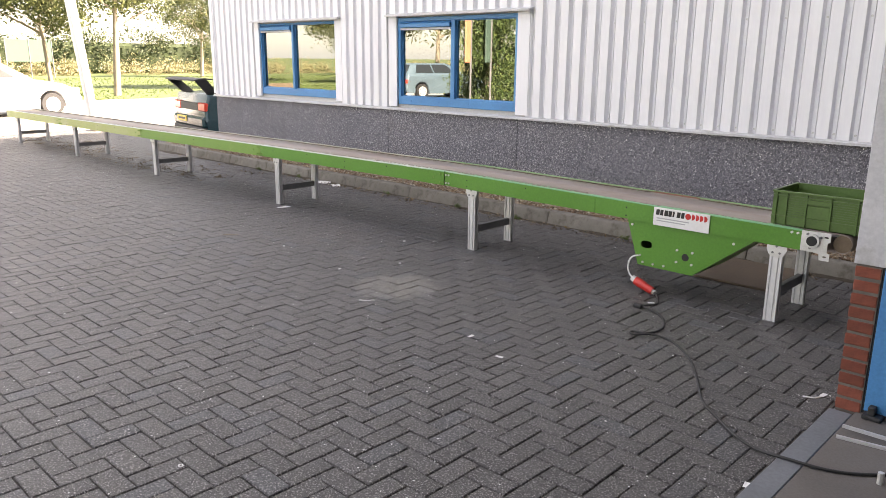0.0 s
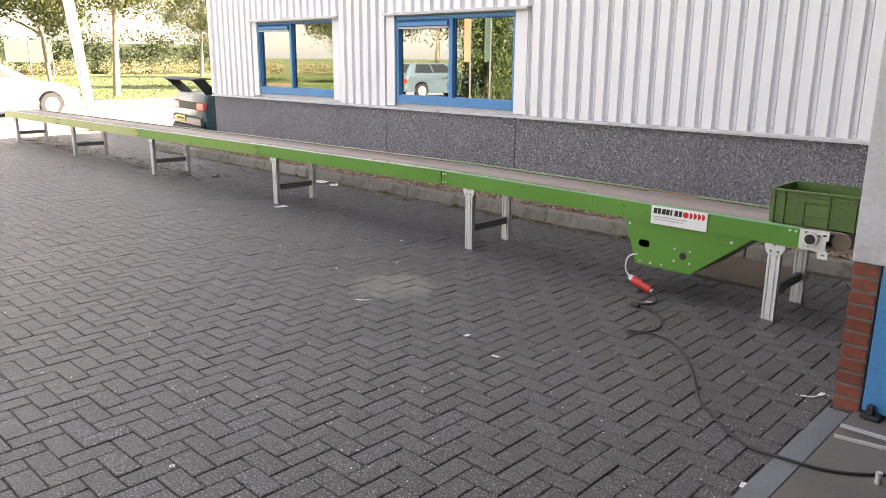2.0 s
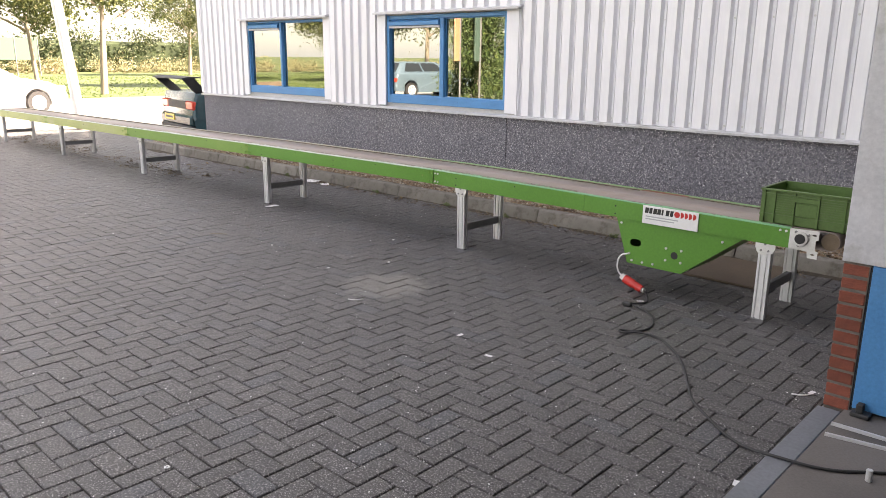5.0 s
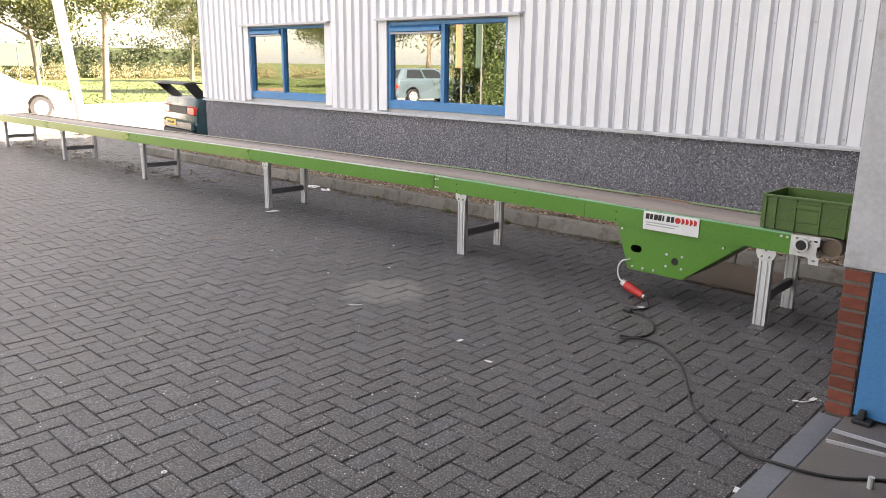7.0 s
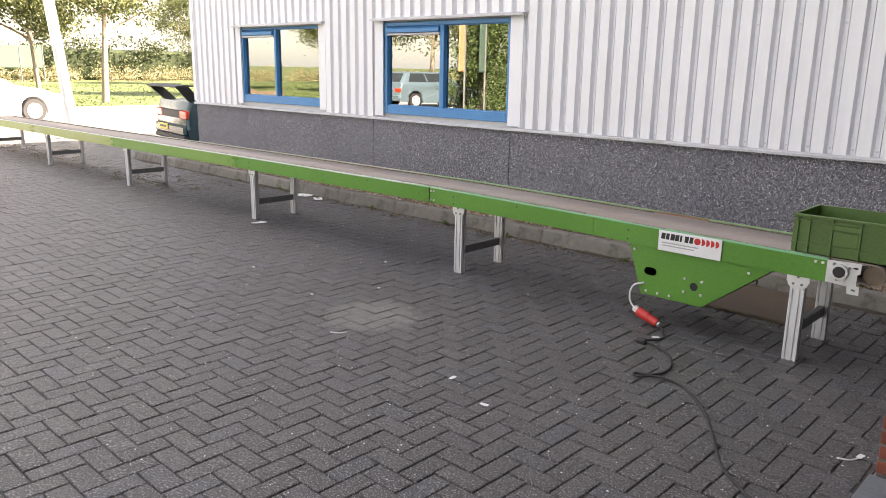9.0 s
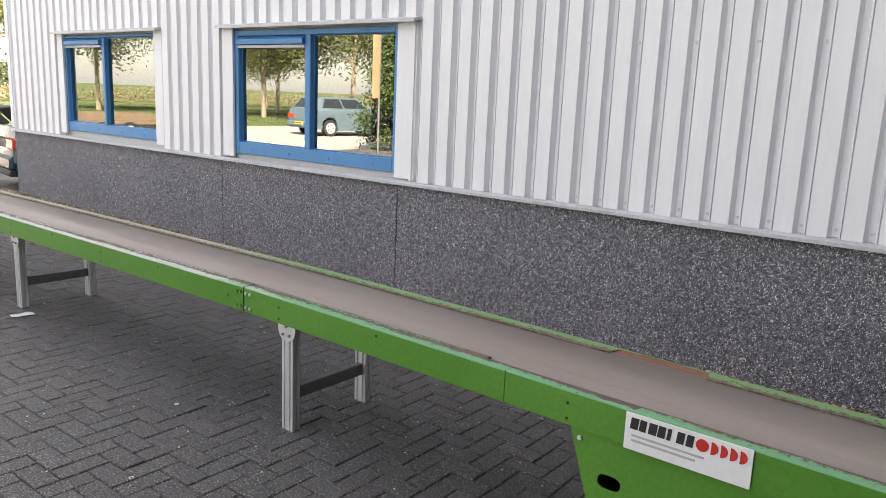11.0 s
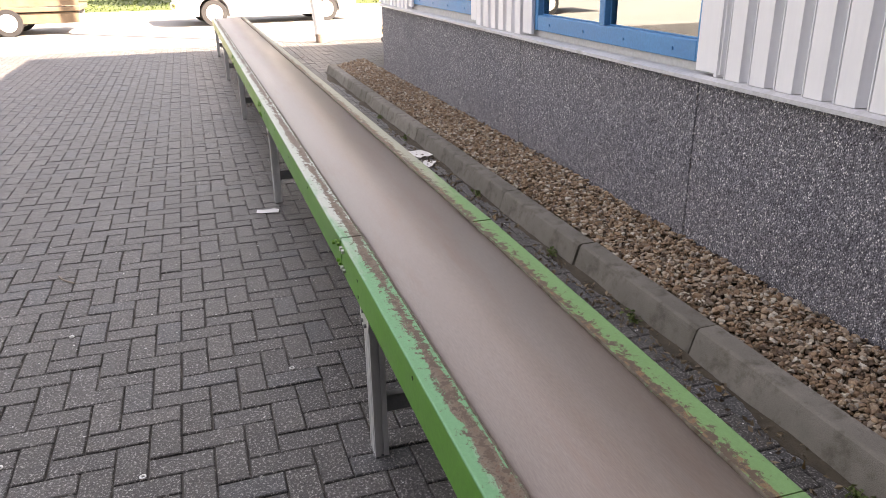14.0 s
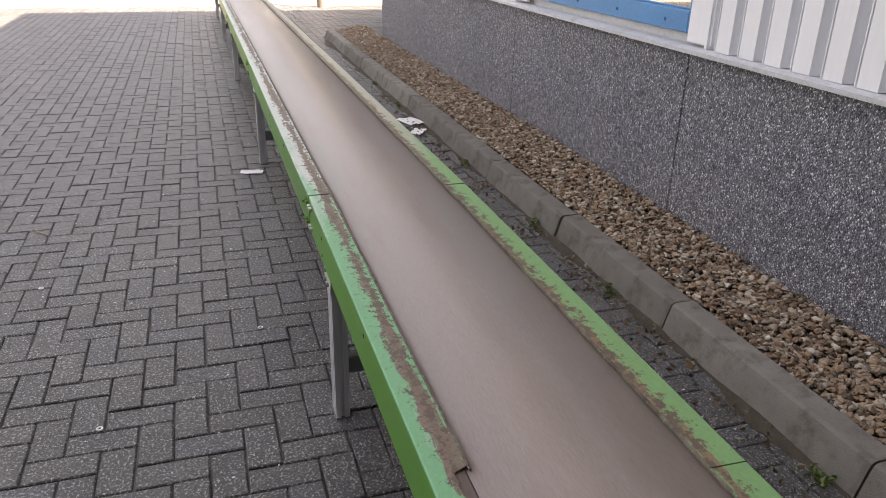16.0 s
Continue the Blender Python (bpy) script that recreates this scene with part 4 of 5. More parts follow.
def tree(x, y, h, spread, base, seed, label="leafy roadside tree with a pale trunk on the grass verge", per=170, clumps=110, trunk=0.16):
    rg = np.random.default_rng(seed)
    t = thing("tree", (x, y, -0.1), label, "tree", "verge trees")
    bm = bmesh.new()
    p0 = Vector((0, 0, 0))
    lean = Vector((rg.normal(0, 0.03), rg.normal(0, 0.03), 0))
    top = p0 + Vector((0, 0, h * 0.75)) + lean * h
    k = 5
    for i in range(k):
        a, b = p0.lerp(top, i / k), p0.lerp(top, (i + 1) / k)
        rod(bm, a, b, trunk * (1 - 0.16 * i), 10, trunk * (1 - 0.16 * (i + 1)))
    for i in range(11):
        z = rg.uniform(base * 0.95, h * 0.7)
        a = rg.uniform(0, 6.28)
        s = p0.lerp(top, z / (h * 0.75))
        e = s + Vector((math.cos(a), math.sin(a), 0.55)) * spread * rg.uniform(0.45, 0.8)
        rod(bm, s, e, trunk * 0.35, 6, trunk * 0.08)
    part("trunk", bm, BARK, t, "pale tapered trunk with limbs", True)
    cs, ss = [], []
    while len(cs) < clumps:
        q = rg.normal(0, 1, 3)
        q = q / np.linalg.norm(q) * rg.uniform(0.35, 1.0)
        z = base + (h - base) * (0.5 + 0.5 * q[2])
        wd = spread * (0.55 + 0.45 * math.sin(math.pi * min(1, (z - base) / (h - base) * 0.85 + 0.2)))
        cs.append((q[0] * wd + lean.x * z, q[1] * wd + lean.y * z, z))
        ss.append(rg.uniform(0.5, 1.0) * spread * 0.3)
    leaves("crown", cs, ss, 0.085, per, LEAF, t, seed)


tree(-33.0, 14.2, 9.0, 3.6, 3.0, 21)
tree(-40.0, 14.0, 8.0, 3.2, 2.5, 22, trunk=0.12)
tree(-37.5, 23.8, 8.5, 3.6, 2.6, 23)
tree(-31.5, 9.2, 9.5, 4.0, 3.3, 24)
tree(-60.0, 33.0, 9.0, 3.8, 2.6, 27)
tree(-38.8, -18.6, 9.5, 4.8, 2.7, 31, clumps=170)
tree(-46.5, -12.3, 9.5, 4.8, 2.8, 32, clumps=170)
tree(-46.0, -25.5, 9.0, 4.0, 2.6, 33)
tree(-30.5, -17.8, 9.5, 4.6, 2.9, 34, clumps=170)
tree(-58.0, -34.0, 9.0, 4.2, 2.4, 35)

conifer = thing("conifer", (-16.3, -5.7, -0.02), "dense dark green conifer shrub beside the road", "shrub")
rg = np.random.default_rng(41)
part("trunk", rods(((0, 0, 0), (0, 0, 2.4), 0.09), n=8), BARK, conifer)
cs, ss = [], []
for i in range(150):
    z = 0.15 + 4.1 * rg.random() ** 1.2
    r = 1.15 * (1 - z / 5.2) * math.sqrt(rg.random()) * 1.2
    a = rg.uniform(0, 6.28)
    cs.append((r * math.cos(a), r * math.sin(a), z))
    ss.append(0.36)
leaves("crown", cs, ss, 0.05, 150, CONIFER, conifer, 42)

hd = thing("hedge", (-76, 10, -0.1), "tall dark green hedge along the far field edge", "hedge")
rg = np.random.default_rng(51)
cs = [(rg.uniform(-1.2, 1.2), y + rg.uniform(-0.6, 0.6), 0.4 + 3.0 * rg.random() + 0.35 * math.sin(y * 0.35)) for y in np.linspace(-30, 75, 260)]
leaves("crown", cs, [1.2] * len(cs), 0.15, 130, HEDGE, hd, 52)
# dark box added inside to stop sunlight and stand for shade between leaves
part("core", boxes(((-0.7, -30, 0.0), (0.5, 75, 2.9)), bevel=0.3), surf("hedge_shade_core", (0.015, 0.025, 0.01), (0.03, 0.045, 0.016), 1.5, 12, 0.95, 0.04, relief=0.8), hd)
rg = np.random.default_rng(61)
cs = [(rg.uniform(-2.5, 2.0), y + rg.uniform(-1, 1), 0.25 + 0.35 * rg.random()) for y in np.linspace(-110, 75, 330)]
rd = thing("reeds", (-70, 10, -0.1), "strip of tall dry yellow grass before the hedge", "tall grass")
leaves("blade", cs, [0.8] * len(cs), 0.1, 190, REED, rd, 62, 1.3)
rg = np.random.default_rng(71)
cs = [(rg.uniform(-62, -29.3), rg.uniform(-45, 45), 0.0) for i in range(900)]
gr = leaves("grass", cs, [2.2] * len(cs), 0.05, 60, TURF, None, 72, 0.02)
gr.location = (0, 0, -0.06)
tagged(gr, "mown verge grass", "grass", kind="stuff")

# lamp post
lp = thing("lamp_post", (-16.85, 6.8, -0.02), "white painted leaning steel lamp post with a rusty base", "lamp post")
part("pole", rods(((0, 0, 0.16), (0, 0, 7.5), 0.105), n=20), POST, lp, smooth=True)
lp.rotation_euler = (radians(5.5), 0, 0)
part("base", rods(((0, 0, 0.0), (0, 0, 0.18), 0.112), n=20), RUST, lp, "rusty flaking base", True)
part("lantern", boxes(((-0.1, -0.6, 7.45), (0.1, 0.1, 7.6)), bevel=0.03), DARK_STEEL, lp)

# green mesh fence panel far off and posts seen in the glass
GREEN_NET = surf("green_mesh", (0.05, 0.095, 0.075), (0.065, 0.11, 0.085), 2, 30, 0.7, 0.1, relief=0.1)
fen = thing("fence", (-62, 20.3, -0.1), "green panel fence on the far verge", "fence")
for k in range(2):
    part("panel", boxes(((-0.02, k * 1.6 - 1.6, 1.2), (0.02, k * 1.6 - 0.06, 2.8))), GREEN_NET, fen)
for k in range(3):
    part("post", boxes(((-0.05, k * 1.6 - 1.65, 0), (0.05, k * 1.6 - 1.6, 2.85))), DARK_STEEL, fen)
ORANGE = surf("orange_paint", (0.55, 0.24, 0.13), (0.6, 0.28, 0.16), 2, 30, 0.5, 0.1, relief=0.02)
for px, py in ((-15.7, -4.2), (-15.2, -4.55)):
    b = thing("banner_post", (px, py, -0.02), "tall orange banner post at the yard edge", "banner", "banner posts")
    part("post", rods(((0, 0, 0), (0, 0, 5.6), 0.03), n=10), DARK_STEEL, b)
    part("banner", boxes(((-0.03, 0.05, 1.5), (0.03, 0.25, 5.4)), bevel=0.005), ORANGE if px < -15.5 else GREEN_NET, b)


# ---- vehicles ----
CAR_GLASS = plain("car_glass", (0.02, 0.025, 0.028), 0.06)
LAMP_RED = plain("tail_lamp_red", (0.6, 0.04, 0.02), 0.15)
LAMP_CLEAR = plain("lamp_clear", (0.7, 0.7, 0.7), 0.12)
PLATE = plain("plate_yellow", (0.75, 0.5, 0.05), 0.4)


def arch(cx, r, z0, n=9):
    return [(cx + r * math.cos(a), max(z0, 0.31 + r * math.sin(a))) for a in np.linspace(math.pi, 0, n)]


def car(name, m, paint, label, L=4.2, wid=1.7, kind="hatch", plate_y=0.0):
    """Nose towards +x. Body with wheel arches, glasshouse, panes, lamps, plates, mirrors and wheels."""
    c = thing(name, (0, 0, 0), label, "car")
    c.matrix_basis = m
    h = L / 2
    fa, ra, r = h - 0.82, -h + 0.78, 0.36
    deck = 0.93 if kind == "saloon" else 0.98
    out = [(-h + 0.03, 0.28), (-h, 0.5), (-h + 0.02, 0.7), (-h + 0.08, deck)]
    out += [(-h + 0.75, deck + 0.02)] if kind == "saloon" else []
    out += [(h - 1.25, 0.97), (h - 0.5, 0.85), (h - 0.08, 0.68), (h, 0.5), (h - 0.03, 0.26)]
    low = [(fa + r + 0.01, 0.22)] + arch(fa, r, 0.2)[::-1] + [(fa - r - 0.01, 0.2), (ra + r + 0.01, 0.2)] + arch(ra, r, 0.2)[::-1] + [(ra - r - 0.01, 0.24)]
    bm = bmesh.new()
    prism(bm, (out + low)[::-1], "y", -wid / 2, wid / 2)
    bmesh.ops.triangulate(bm, faces=[f for f in bm.faces if len(f.verts) > 4])
    side = [e for e in bm.edges if len(e.link_faces) == 2 and abs(abs(e.link_faces[0].normal.y) - abs(e.link_faces[1].normal.y)) > 0.5 and e.verts[0].co.z > 0.4 and e.verts[1].co.z > 0.4]
    bmesh.ops.bevel(bm, geom=side, offset=0.07, segments=3, affect="EDGES", profile=0.5)
    body = part("body", bm, paint, c, smooth=True)
    top = 1.42
    rb, rt = (-h + 0.75, -h + 1.2) if kind == "saloon" else (-h + 0.1, -h + 0.45)
    fb, ft = h - 1.2, h - 1.95
    bm = bmesh.new()
    wb, wt = wid / 2 - 0.06, wid / 2 - 0.24
    base = [(rb, -wb), (fb, -wb), (fb, wb), (rb, wb)]
    roofp = [(rt, -wt), (ft, -wt), (ft, wt), (rt, wt)]
    a, b = [bm.verts.new((*p, deck - 0.01)) for p in base], [bm.verts.new((*p, top)) for p in roofp]
    bm.faces.new(b)
    for i in range(4):
        bm.faces.new((a[i], a[(i + 1) % 4], b[(i + 1) % 4], b[i]))
    bmesh.ops.recalc_face_normals(bm, faces=bm.faces)
    bmesh.ops.bevel(bm, geom=[e for e in bm.edges if len(e.link_faces) == 2], offset=0.11, segments=4, affect="EDGES", profile=0.5)
    part("cabin", bm, paint, c, smooth=True)

    def pane(nm, corners):
        bm = bmesh.new()
        q = [Vector(p) for p in corners]
        nn = (q[1] - q[0]).cross(q[2] - q[0]).normalized() * 0.006
        f = [bm.verts.new(p + nn) for p in q]
        g = [bm.verts.new(p - nn) for p in q]
        fs = [bm.faces.new(f), bm.faces.new(g[::-1])] + [bm.faces.new((f[i], g[i], g[(i + 1) % 4], f[(i + 1) % 4])) for i in range(4)]
        bmesh.ops.recalc_face_normals(bm, faces=fs)
        part(nm, bm, CAR_GLASS, c, "dark car glass")

    def lerp(i, j, s, t):
        p, q = Vector((*base[i], deck)), Vector((*base[j], deck))
        u, v = Vector((*roofp[i], top)), Vector((*roofp[j], top))
        lo, hi = p.lerp(q, s), u.lerp(v, s)
        return lo.lerp(hi, t)
    for i, j, spans, nm in ((0, 1, ((0.12, 0.45), (0.48, 0.86)), "side_window"), (2, 3, ((0.14, 0.52), (0.55, 0.88)), "side_window"), (1, 2, ((0.08, 0.92),), "windscreen"), (3, 0, ((0.1, 0.9),), "rear_window")):
        for s0, s1 in spans:
            pane(nm, [lerp(i, j, s0, 0.12), lerp(i, j, s1, 0.12), lerp(i, j, s1, 0.86), lerp(i, j, s0, 0.86)])
    for s in (-1, 1):
        y0, y1 = sorted((s * (wid / 2 - 0.38), s * (wid / 2 - 0.015)))
        part("tail_lamp", boxes(((-h - 0.005, y0, 0.62), (-h + 0.09, y1, 0.78)), bevel=0.02), LAMP_RED, c, "red tail lamp")
        part("headlamp", boxes(((h - 0.3, y0, 0.58), (h - 0.03, y1, 0.74)), bevel=0.03), LAMP_CLEAR, c, "clear headlamp")
        part("mirror", boxes(((fb - 0.35, *sorted((s * (wid / 2 - 0.05), s * (wid / 2 + 0.13)))[:1], 0.95), (fb - 0.25, sorted((s * (wid / 2 - 0.05), s * (wid / 2 + 0.13)))[1], 1.08)), bevel=0.03), paint, c)
        for cx in (fa, ra):
            y = s * (wid / 2 - 0.09)
            wheel = part("wheel", rods(((cx, y - 0.09, 0.30), (cx, y + 0.09, 0.30), 0.30), n=28), RUBBER, c, "black tyre", True)
            ye = y + s * 0.09
            part("rim", rods(((cx, ye - 0.005, 0.30), (cx, ye + 0.012, 0.30), 0.20), n=24), STEEL, wheel, "silver wheel rim", True)
            for k in range(5):
                an = 2 * math.pi * k / 5
                part("rim_hole", rods(((cx + 0.12 * math.cos(an), ye + s * 0.008, 0.30 + 0.12 * math.sin(an)), (cx + 0.12 * math.cos(an), ye + s * 0.014, 0.30 + 0.12 * math.sin(an)), 0.035), n=8), DARK_STEEL, wheel)
    part("bumper", boxes(((-h - 0.05, -wid / 2 + 0.04, 0.32), (-h + 0.1, wid / 2 - 0.04, 0.52)), bevel=0.04), paint, c)
    part("number_plate", boxes(((-h - 0.062, plate_y - 0.26, 0.40), (-h - 0.052, plate_y + 0.26, 0.51)), bevel=0.003), PLATE, c, "yellow plate with a dark bar")
    part("plate_bar", boxes(((-h - 0.064, plate_y - 0.19, 0.435), (-h - 0.062, plate_y + 0.19, 0.475))), INK, c)
    return c, h, wid, deck


CAR_WHITE = surf("white_car_paint", (0.78, 0.78, 0.78), (0.8, 0.8, 0.8), 1, 30, 0.25, 0.05, relief=0)
CAR_SILVER = surf("silver_blue_car_paint", (0.12, 0.18, 0.22), (0.14, 0.2, 0.24), 1, 30, 0.3, 0.05, metal=0.4, relief=0)
CAR_TEAL = surf("dark_teal_car_paint", (0.006, 0.036, 0.045), (0.008, 0.045, 0.055), 1, 30, 0.2, 0.05, relief=0)
car("white_car", pose(-22.9, 6.35, -0.02, 0, 0, 97), CAR_WHITE, "white hatchback car parked on the sunlit road", 4.4, 1.75)
car("silver_car", pose(-22.9, -10.0, -0.02, 0, 0, -82), CAR_SILVER, "silver-blue hatchback car parked at the yard edge", 4.2, 1.7)
teal, h, wid, deck = car("teal_car", pose(-13.24, 9.42, -0.02, 0, 0, 81.4), CAR_TEAL, "dark teal saloon car with a tall black rear spoiler", 4.3, 1.7, "saloon", 0.28)
bm = bmesh.new()
prism(bm, [(-h - 0.16, 1.175), (-h - 0.15, 1.20), (-h + 0.02, 1.225), (-h + 0.2, 1.215), (-h + 0.2, 1.19), (-h + 0.0, 1.19)], "y", -0.80, 0.80)
part("spoiler_wing", bm, RUBBER, teal, "tall black rear spoiler")
for s in (-1, 1):
    bm = bmesh.new()
    foot = [(-h + 0.12, s * 0.62), (-h + 0.34, s * 0.62), (-h + 0.34, s * 0.68), (-h + 0.12, s * 0.68)]
    head = [(-h - 0.15, s * 0.74), (-h + 0.08, s * 0.74), (-h + 0.08, s * 0.80), (-h - 0.15, s * 0.80)]
    a, b = [bm.verts.new((*q, deck)) for q in foot], [bm.verts.new((*q, 1.20)) for q in head]
    bm.faces.new(a)
    bm.faces.new(b[::-1])
    for k in range(4):
        bm.faces.new((a[k], b[k], b[(k + 1) % 4], a[(k + 1) % 4]))
    bmesh.ops.recalc_face_normals(bm, faces=bm.faces)
    part("spoiler_leg", bm, RUBBER, teal)

part("rear_panel", boxes(((-h - 0.004, -0.46, 0.63), (-h + 0.05, 0.46, 0.77)), bevel=0.01), RUBBER, teal, "black panel between the lamps")
part("lower_bumper", boxes(((-h - 0.052, -0.8, 0.24), (-h + 0.08, 0.8, 0.33)), bevel=0.02), RUBBER, teal)

trailer = thing("trailer", (-21.9, -0.6, -0.02), "brown wooden flatbed trailer with twin axles on the road", "trailer")
part("bed", boxes(((-0.9, -0.9, 0.5), (0.75, 2.75, 0.6)), bevel=0.01), BROWN, trailer)
for z in (0.62,):
    part("side_board", boxes(((0.72, -0.9, z), (0.76, 2.75, z + 0.165)), bevel=0.006), BROWN, trailer)
    part("side_board", boxes(((-0.92, -0.9, z), (-0.88, 2.75, z + 0.165)), bevel=0.006), BROWN, trailer)
part("skirt", boxes(((0.6, 1.4, 0.25), (0.7, 2.7, 0.48)), bevel=0.01), BROWN, trailer)
part("chassis", boxes(((-0.6, -0.9, 0.38), (-0.5, 2.7, 0.5)), ((0.45, -0.9, 0.38), (0.55, 2.7, 0.5))), DARK_STEEL, trailer)
for y in (0.52, 1.28):
    for s in (-0.82, 0.70):
        wl = part("wheel", rods(((s - 0.09, y, 0.29), (s + 0.09, y, 0.29), 0.29), n=26), RUBBER, trailer, "black tyre", True)
        part("rim", rods(((s + 0.085, y, 0.29), (s + 0.10, y, 0.29), 0.19), n=22), POST, wl, "white wheel rim", True)

# ---- weeds, leaves and twigs ----
WEED = leaf_mat("weed_leaf", (0.06, 0.11, 0.02), (0.09, 0.14, 0.03), (0.13, 0.15, 0.05))
for k, (x, y) in enumerate(((-4.62, 6.12), (-5.45, 6.13), (-3.35, 6.12), (-6.6, 6.13), (-9.4, 6.13), (-8.4, 6.12))):
    w = leaves("weed", [(0, 0, 0.02), (0.03, -0.01, 0.012), (-0.03, 0.0, 0.012)], [0.03, 0.025, 0.025], 0.012, 14, WEED, None, 80 + k, 0.8)
    w.location = (x, y, 0.004)
    tagged(w, "small green weed tuft growing at the foot of the kerb", "weed", "weeds along the kerb")
DRY = leaf_mat("dry_leaf", (0.2, 0.1, 0.04), (0.3, 0.19, 0.08), (0.26, 0.15, 0.06))
for k, (x, y) in enumerate(((-3.53, 6.08), (-4.0, 6.11), (-5.0, 5.9), (-6.1, 6.05), (-7.1, 6.1), (-2.9, 5.95), (-10.2, 5.95), (-11.6, 6.05))):
    d = leaves("dry_leaf", [(0, 0, 0.012)], [0.004], 0.03, 1, DRY, None, 95 + k)
    d.matrix_basis = pose(x, y, 0.0, 0, 0, 40 * k)
    tagged(d, "dry brown leaf lying by the kerb", "leaf", "fallen leaves")
twig = tube("twig", [(-6.05, 3.60, 0.006), (-5.98, 3.63, 0.009), (-5.92, 3.69, 0.006)], 0.004, BARK)
tagged(twig, "short dark twig on the pavement", "twig")

# soil along the kerb foot and brown litter under the far end
SOIL = surf("dark_soil", (0.045, 0.036, 0.026), (0.095, 0.078, 0.056), 14, 150, 0.95, 0.04, relief=0.8)
bm = bmesh.new()
prev = None
for k in range(760):
    x = -12.6 + k * 0.0153
    q = noise.fractal(Vector((x * 1.7, 0.3, 2)), 1.0, 2.0, 5)
    h, wd = 0.004 + 0.014 * max(0.0, q + 0.25), 0.02 + 0.07 * max(0.0, q + 0.3) + 0.012 * noise.noise(Vector((x * 30, 1, 1)))
    cur = [bm.verts.new((x, 6.166 - d, z)) for d, z in ((0.0, -0.006), (0.0, h), (wd * 0.4, h * 0.7), (wd, 0.001), (wd + 0.004, -0.006))]
    if prev:
        for i in range(4):
            bm.faces.new((prev[i], cur[i], cur[i + 1], prev[i + 1]))
    prev = cur
bmesh.ops.recalc_face_normals(bm, faces=bm.faces)
tagged(part("soil", bm, SOIL, smooth=True), "dark soil gathered along the foot of the kerb", "soil", kind="stuff")
LITTER = leaf_mat("brown_litter", (0.07, 0.05, 0.03), (0.15, 0.11, 0.07), (0.26, 0.2, 0.13))
rg = np.random.default_rng(93)
cs = [(rg.uniform(-16.3, -9.0), 4.95 + abs(rg.normal(0, 0.5)), 0.006) for i in range(170)] + [(rg.uniform(-9, -1.2), 6.12 - abs(rg.normal(0, 0.07)), 0.008) for i in range(90)]
cs = [(x, min(y, 6.13) if x > -12.7 else y, z) for x, y, z in cs]
lt = leaves("leaf_litter", cs, [0.09] * len(cs), 0.013, 9, LITTER, None, 94, 0.05)
tagged(lt, "brown leaf litter scattered under the conveyor and at the kerb", "leaf litter", kind="stuff")

# ---- kerb ----
kerb_me = None
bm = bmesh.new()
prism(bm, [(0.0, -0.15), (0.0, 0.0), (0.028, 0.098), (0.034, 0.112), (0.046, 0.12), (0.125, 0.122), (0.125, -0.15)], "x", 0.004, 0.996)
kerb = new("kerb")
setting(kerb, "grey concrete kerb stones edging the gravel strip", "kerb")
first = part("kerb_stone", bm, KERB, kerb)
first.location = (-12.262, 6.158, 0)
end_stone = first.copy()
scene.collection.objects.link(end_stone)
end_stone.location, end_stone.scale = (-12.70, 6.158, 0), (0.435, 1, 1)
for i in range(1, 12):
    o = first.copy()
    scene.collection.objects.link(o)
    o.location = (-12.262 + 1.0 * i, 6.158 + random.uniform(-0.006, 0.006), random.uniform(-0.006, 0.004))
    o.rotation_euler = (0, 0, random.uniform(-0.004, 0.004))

# ---- gravel strip ----
bm = bmesh.new()
prism(bm, [(6.286, -0.1), (6.286, 0.10), (6.688, 0.128), (6.688, -0.1)], "x", -12.6, -0.86)
setting(part("gravel_bed", bm, BED), "earth bed under the gravel", "ground")
ico_v = np.array([(0, 0, 1), (0.894, 0, 0.447), (0.276, 0.851, 0.447), (-0.724, 0.526, 0.447), (-0.724, -0.526, 0.447), (0.276, -0.851, 0.447), (0.724, 0.526, -0.447), (-0.276, 0.851, -0.447), (-0.894, 0, -0.447), (-0.276, -0.851, -0.447), (0.724, -0.526, -0.447), (0, 0, -1)])
ico_f = [(0, 1, 2), (0, 2, 3), (0, 3, 4), (0, 4, 5), (0, 5, 1), (1, 6, 2), (2, 7, 3), (3, 8, 4), (4, 9, 5), (5, 10, 1), (6, 7, 2), (7, 8, 3), (8, 9, 4), (9, 10, 5), (10, 6, 1), (11, 7, 6), (11, 8, 7), (11, 9, 8), (11, 10, 9), (11, 6, 10)]
rng = np.random.default_rng(3)
vs, fs = [], []
for i in range(25000):
    x, y = rng.uniform(-12.6, -0.9), rng.uniform(6.295, 6.68)
    s = rng.uniform(0.0075, 0.018)
    v = ico_v * rng.uniform(0.4, 1.25, (12, 1)) * np.array([s * rng.uniform(0.9, 1.4), s, s * rng.uniform(0.5, 0.9)])
    a, b = rng.uniform(0, 6.28), rng.normal(0, 0.45)
    v = v @ np.array([[1, 0, 0], [0, math.cos(b), -math.sin(b)], [0, math.sin(b), math.cos(b)]]).T
    v = v @ np.array([[math.cos(a), -math.sin(a), 0], [math.sin(a), math.cos(a), 0], [0, 0, 1]]).T
    z = 0.105 + (y - 6.286) / 0.4 * (0.07 - 0.035 * min(1, max(0, (x + 6.5) / 2.5))) + rng.uniform(0, 0.022)
    n = len(vs)
    vs += (v + (x, y, z)).tolist()
    fs += [(p + n, q + n, r + n) for p, q, r in ico_f]
m, t, p = nodes_of("gravel_stone")
isl = t.nodes.new("ShaderNodeNewGeometry").outputs["Random Per Island"]
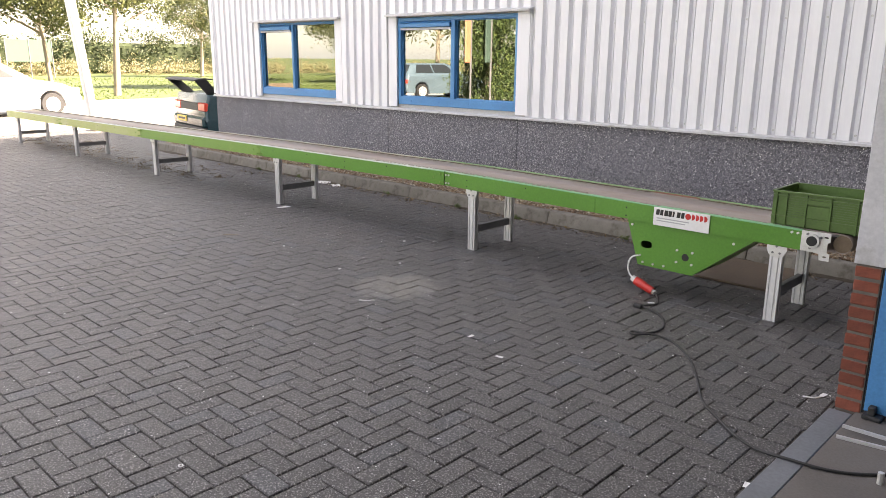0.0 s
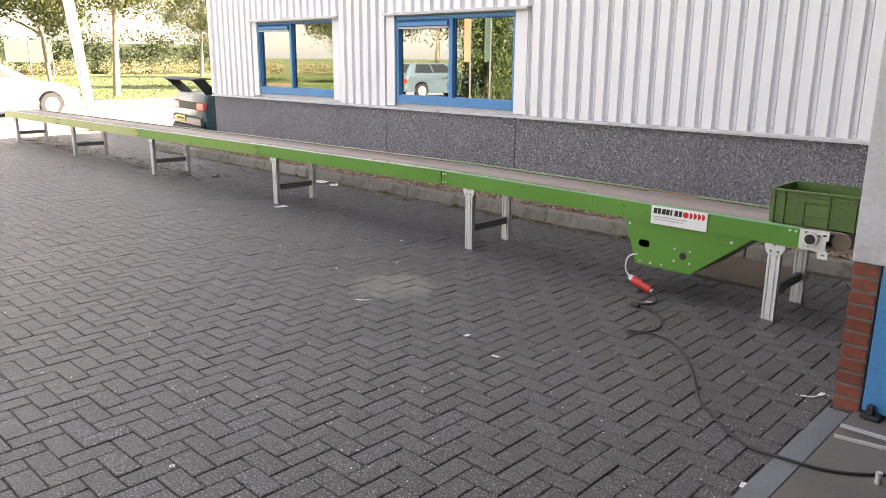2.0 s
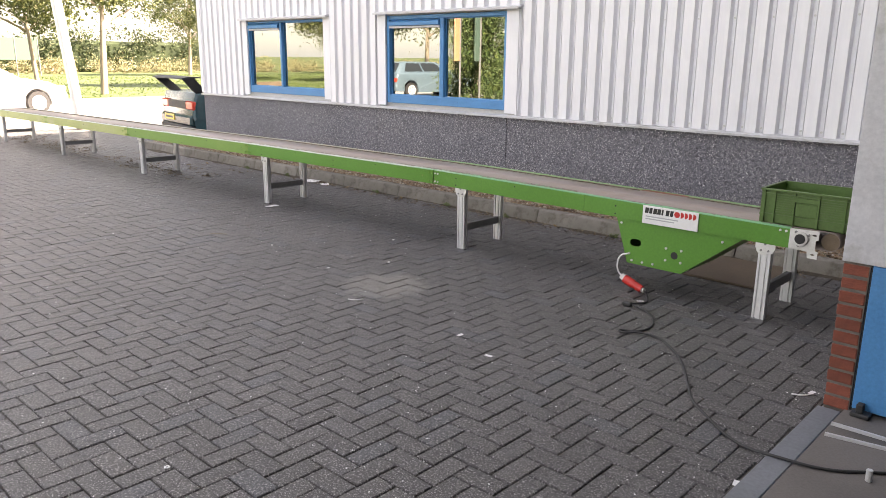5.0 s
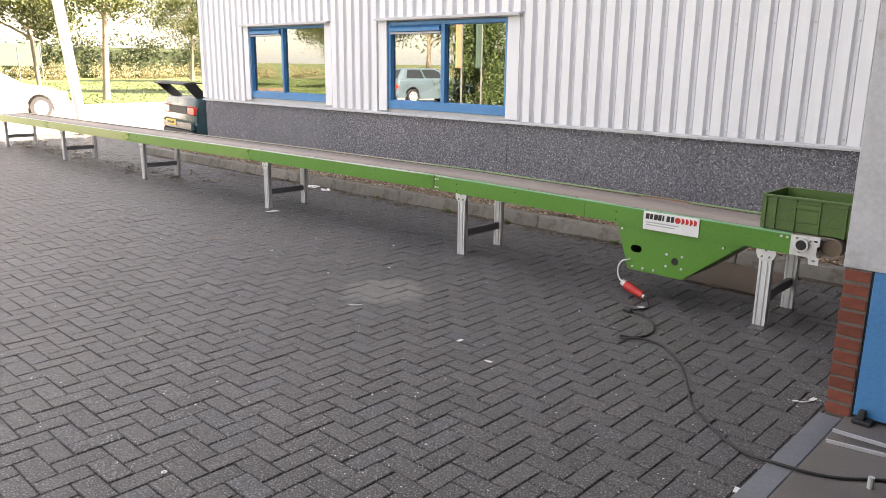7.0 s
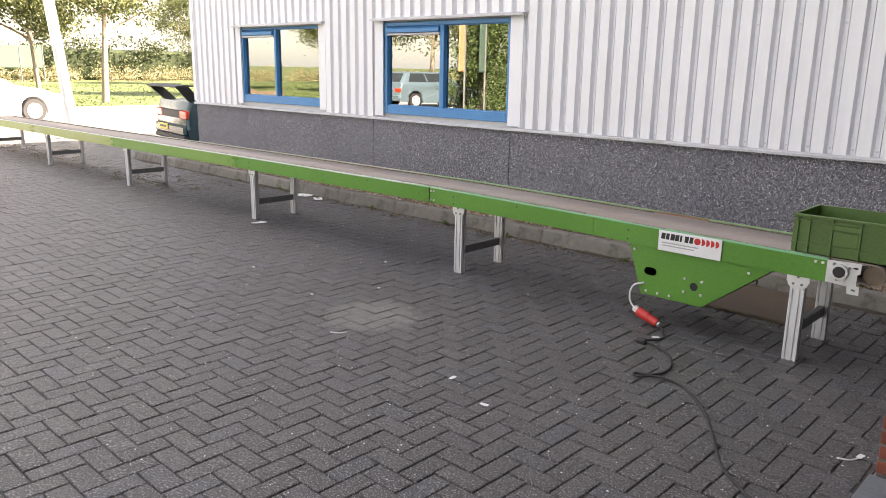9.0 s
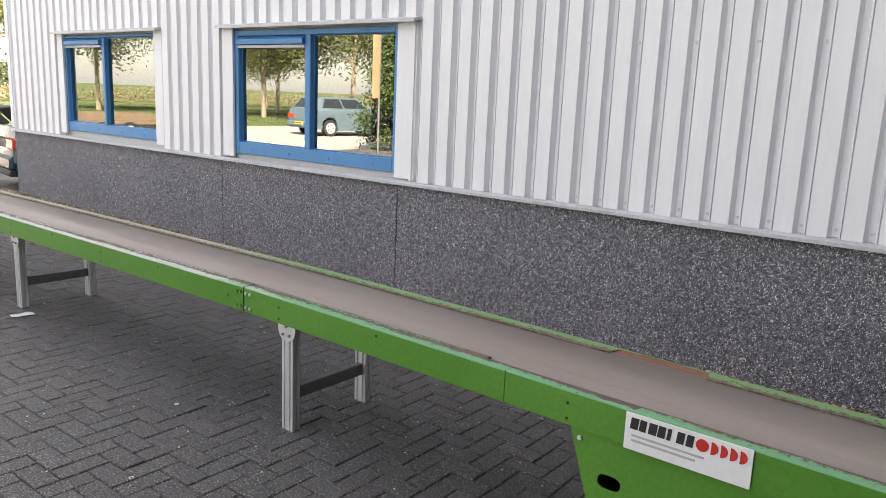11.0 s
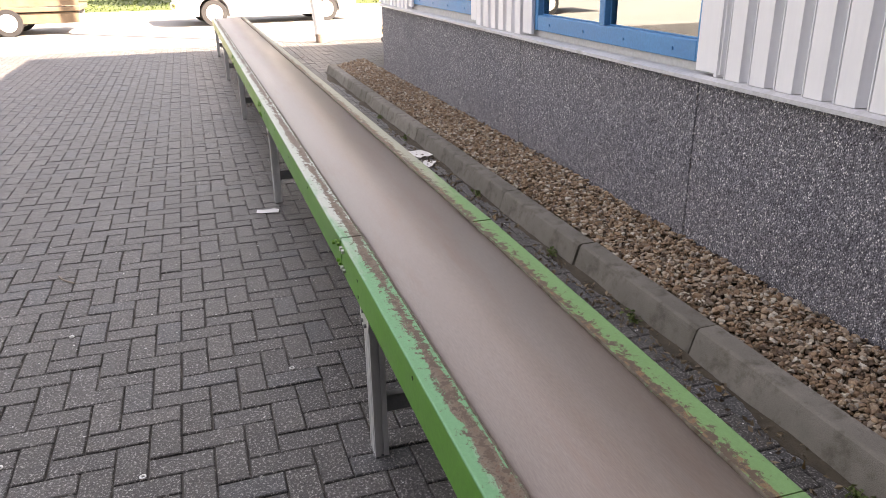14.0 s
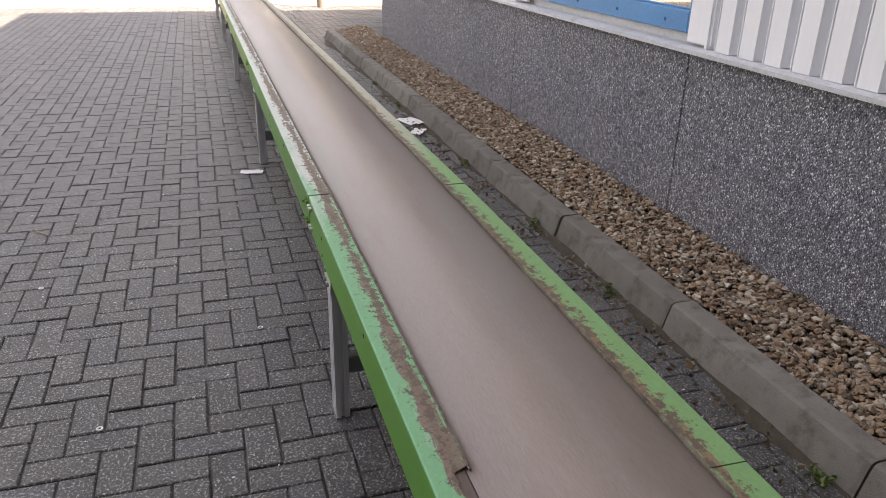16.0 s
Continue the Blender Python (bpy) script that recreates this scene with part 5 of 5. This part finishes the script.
col = ramp(t, isl, [(0.0, (0.095, 0.068, 0.05)), (0.22, (0.2, 0.13, 0.083)), (0.45, (0.285, 0.19, 0.12)), (0.6, (0.25, 0.22, 0.185)), (0.75, (0.34, 0.24, 0.155)), (0.9, (0.38, 0.32, 0.25)), (1.0, (0.52, 0.48, 0.41))])
col = mixed(t, 0.5, col, ramp(t, noise_of(t, place(t), 60), [(0.3, (0.38, 0.38, 0.38)), (0.7, (0.62, 0.62, 0.62))]), "OVERLAY")
t.links.new(col, p.inputs["Base Color"])
p.inputs["Roughness"].default_value = 0.85
gravel = mesh_from("gravel", vs, fs, m)
tagged(gravel, "tan and brown gravel stones along the plinth", "gravel", kind="stuff")

# ---- herringbone pavement ----
pavement = part("pavement", boxes(((-17.2, -6.0, -0.15), (-0.861, 6.164, -0.0085)), ((-17.2, 6.164, -0.15), (-12.721, 12.0, -0.0085)), ((-12.721, 6.95, -0.15), (CORNER_X - 0.001, 12.0, -0.0085))), JOINT)
setting(pavement, "grey herringbone concrete block pavement", "pavement")
UX, UY, PX, PY = 0.1030, 0.1040, -4.0675, 4.309


def paver_verts(lx, ly):
    g, c, top = 0.0026, 0.004, 0.0
    a, b, e, f = g, lx - g, g, ly - g
    return [(a, e, -0.03), (b, e, -0.03), (b, f, -0.03), (a, f, -0.03), (a, e, -c), (b, e, -c), (b, f, -c), (a, f, -c), (a + c, e + c, top), (b - c, e + c, top), (b - c, f - c, top), (a + c, f - c, top)]


PF = [(0, 1, 5, 4), (1, 2, 6, 5), (2, 3, 7, 6), (3, 0, 4, 7), (4, 5, 9, 8), (5, 6, 10, 9), (6, 7, 11, 10), (7, 4, 8, 11), (8, 9, 10, 11)]
meshes = {}
for key, (lx, ly) in (("v", (UX, 2 * UY)), ("h", (2 * UX, UY))):
    me = bpy.data.meshes.new("paver")
    me.from_pydata(paver_verts(lx, ly), [], PF)
    me.materials.append(PAVER)
    meshes[key] = me
rng = np.random.default_rng(5)
vs, fs = [], []
for i in range(-130, 34):
    for j in range(-102, 78):
        q = (i + j) % 4
        if q not in (0, 2):
            continue
        key = "v" if q == 0 else "h"
        lx, ly = (UX, 2 * UY) if q == 0 else (2 * UX, UY)
        x, y = PX + i * UX, PY + j * UY
        if x < -17.15 or x > -0.89 or y < -5.9 or y > 11.8:
            continue
        lx = min(lx, -0.862 - x)
        if x > -12.72 - lx:
            if y > 6.12:
                continue
            ly = min(ly, 6.156 - y)
        dz, tilt = rng.normal(0, 0.0012), rng.normal(0, 0.006, 2)
        if -4.9 < x < -3.15 and 1.85 < y < 4.75 - lx:
            ob = new("paver", meshes[key])
            ob.parent = pavement
            ob.location = (x, y, dz)
            ob.rotation_euler = (tilt[0], tilt[1], rng.normal(0, 0.008))
            continue
        n = len(vs)
        a, ja, jb = rng.normal(0, 0.009), rng.normal(0, 0.001), rng.normal(0, 0.001)
        for vx, vy, vz in paver_verts(lx, ly):
            cx, cy = vx - lx / 2, vy - ly / 2
            vs.append((x + vx - a * cy + ja, y + vy + a * cx + jb, vz + dz + tilt[0] * cx + tilt[1] * cy))
        fs += [tuple(k + n for k in f) for f in PF]
field = mesh_from("paver_field", vs, fs, PAVER_ALL, pavement)
field["kind"] = "stuff"
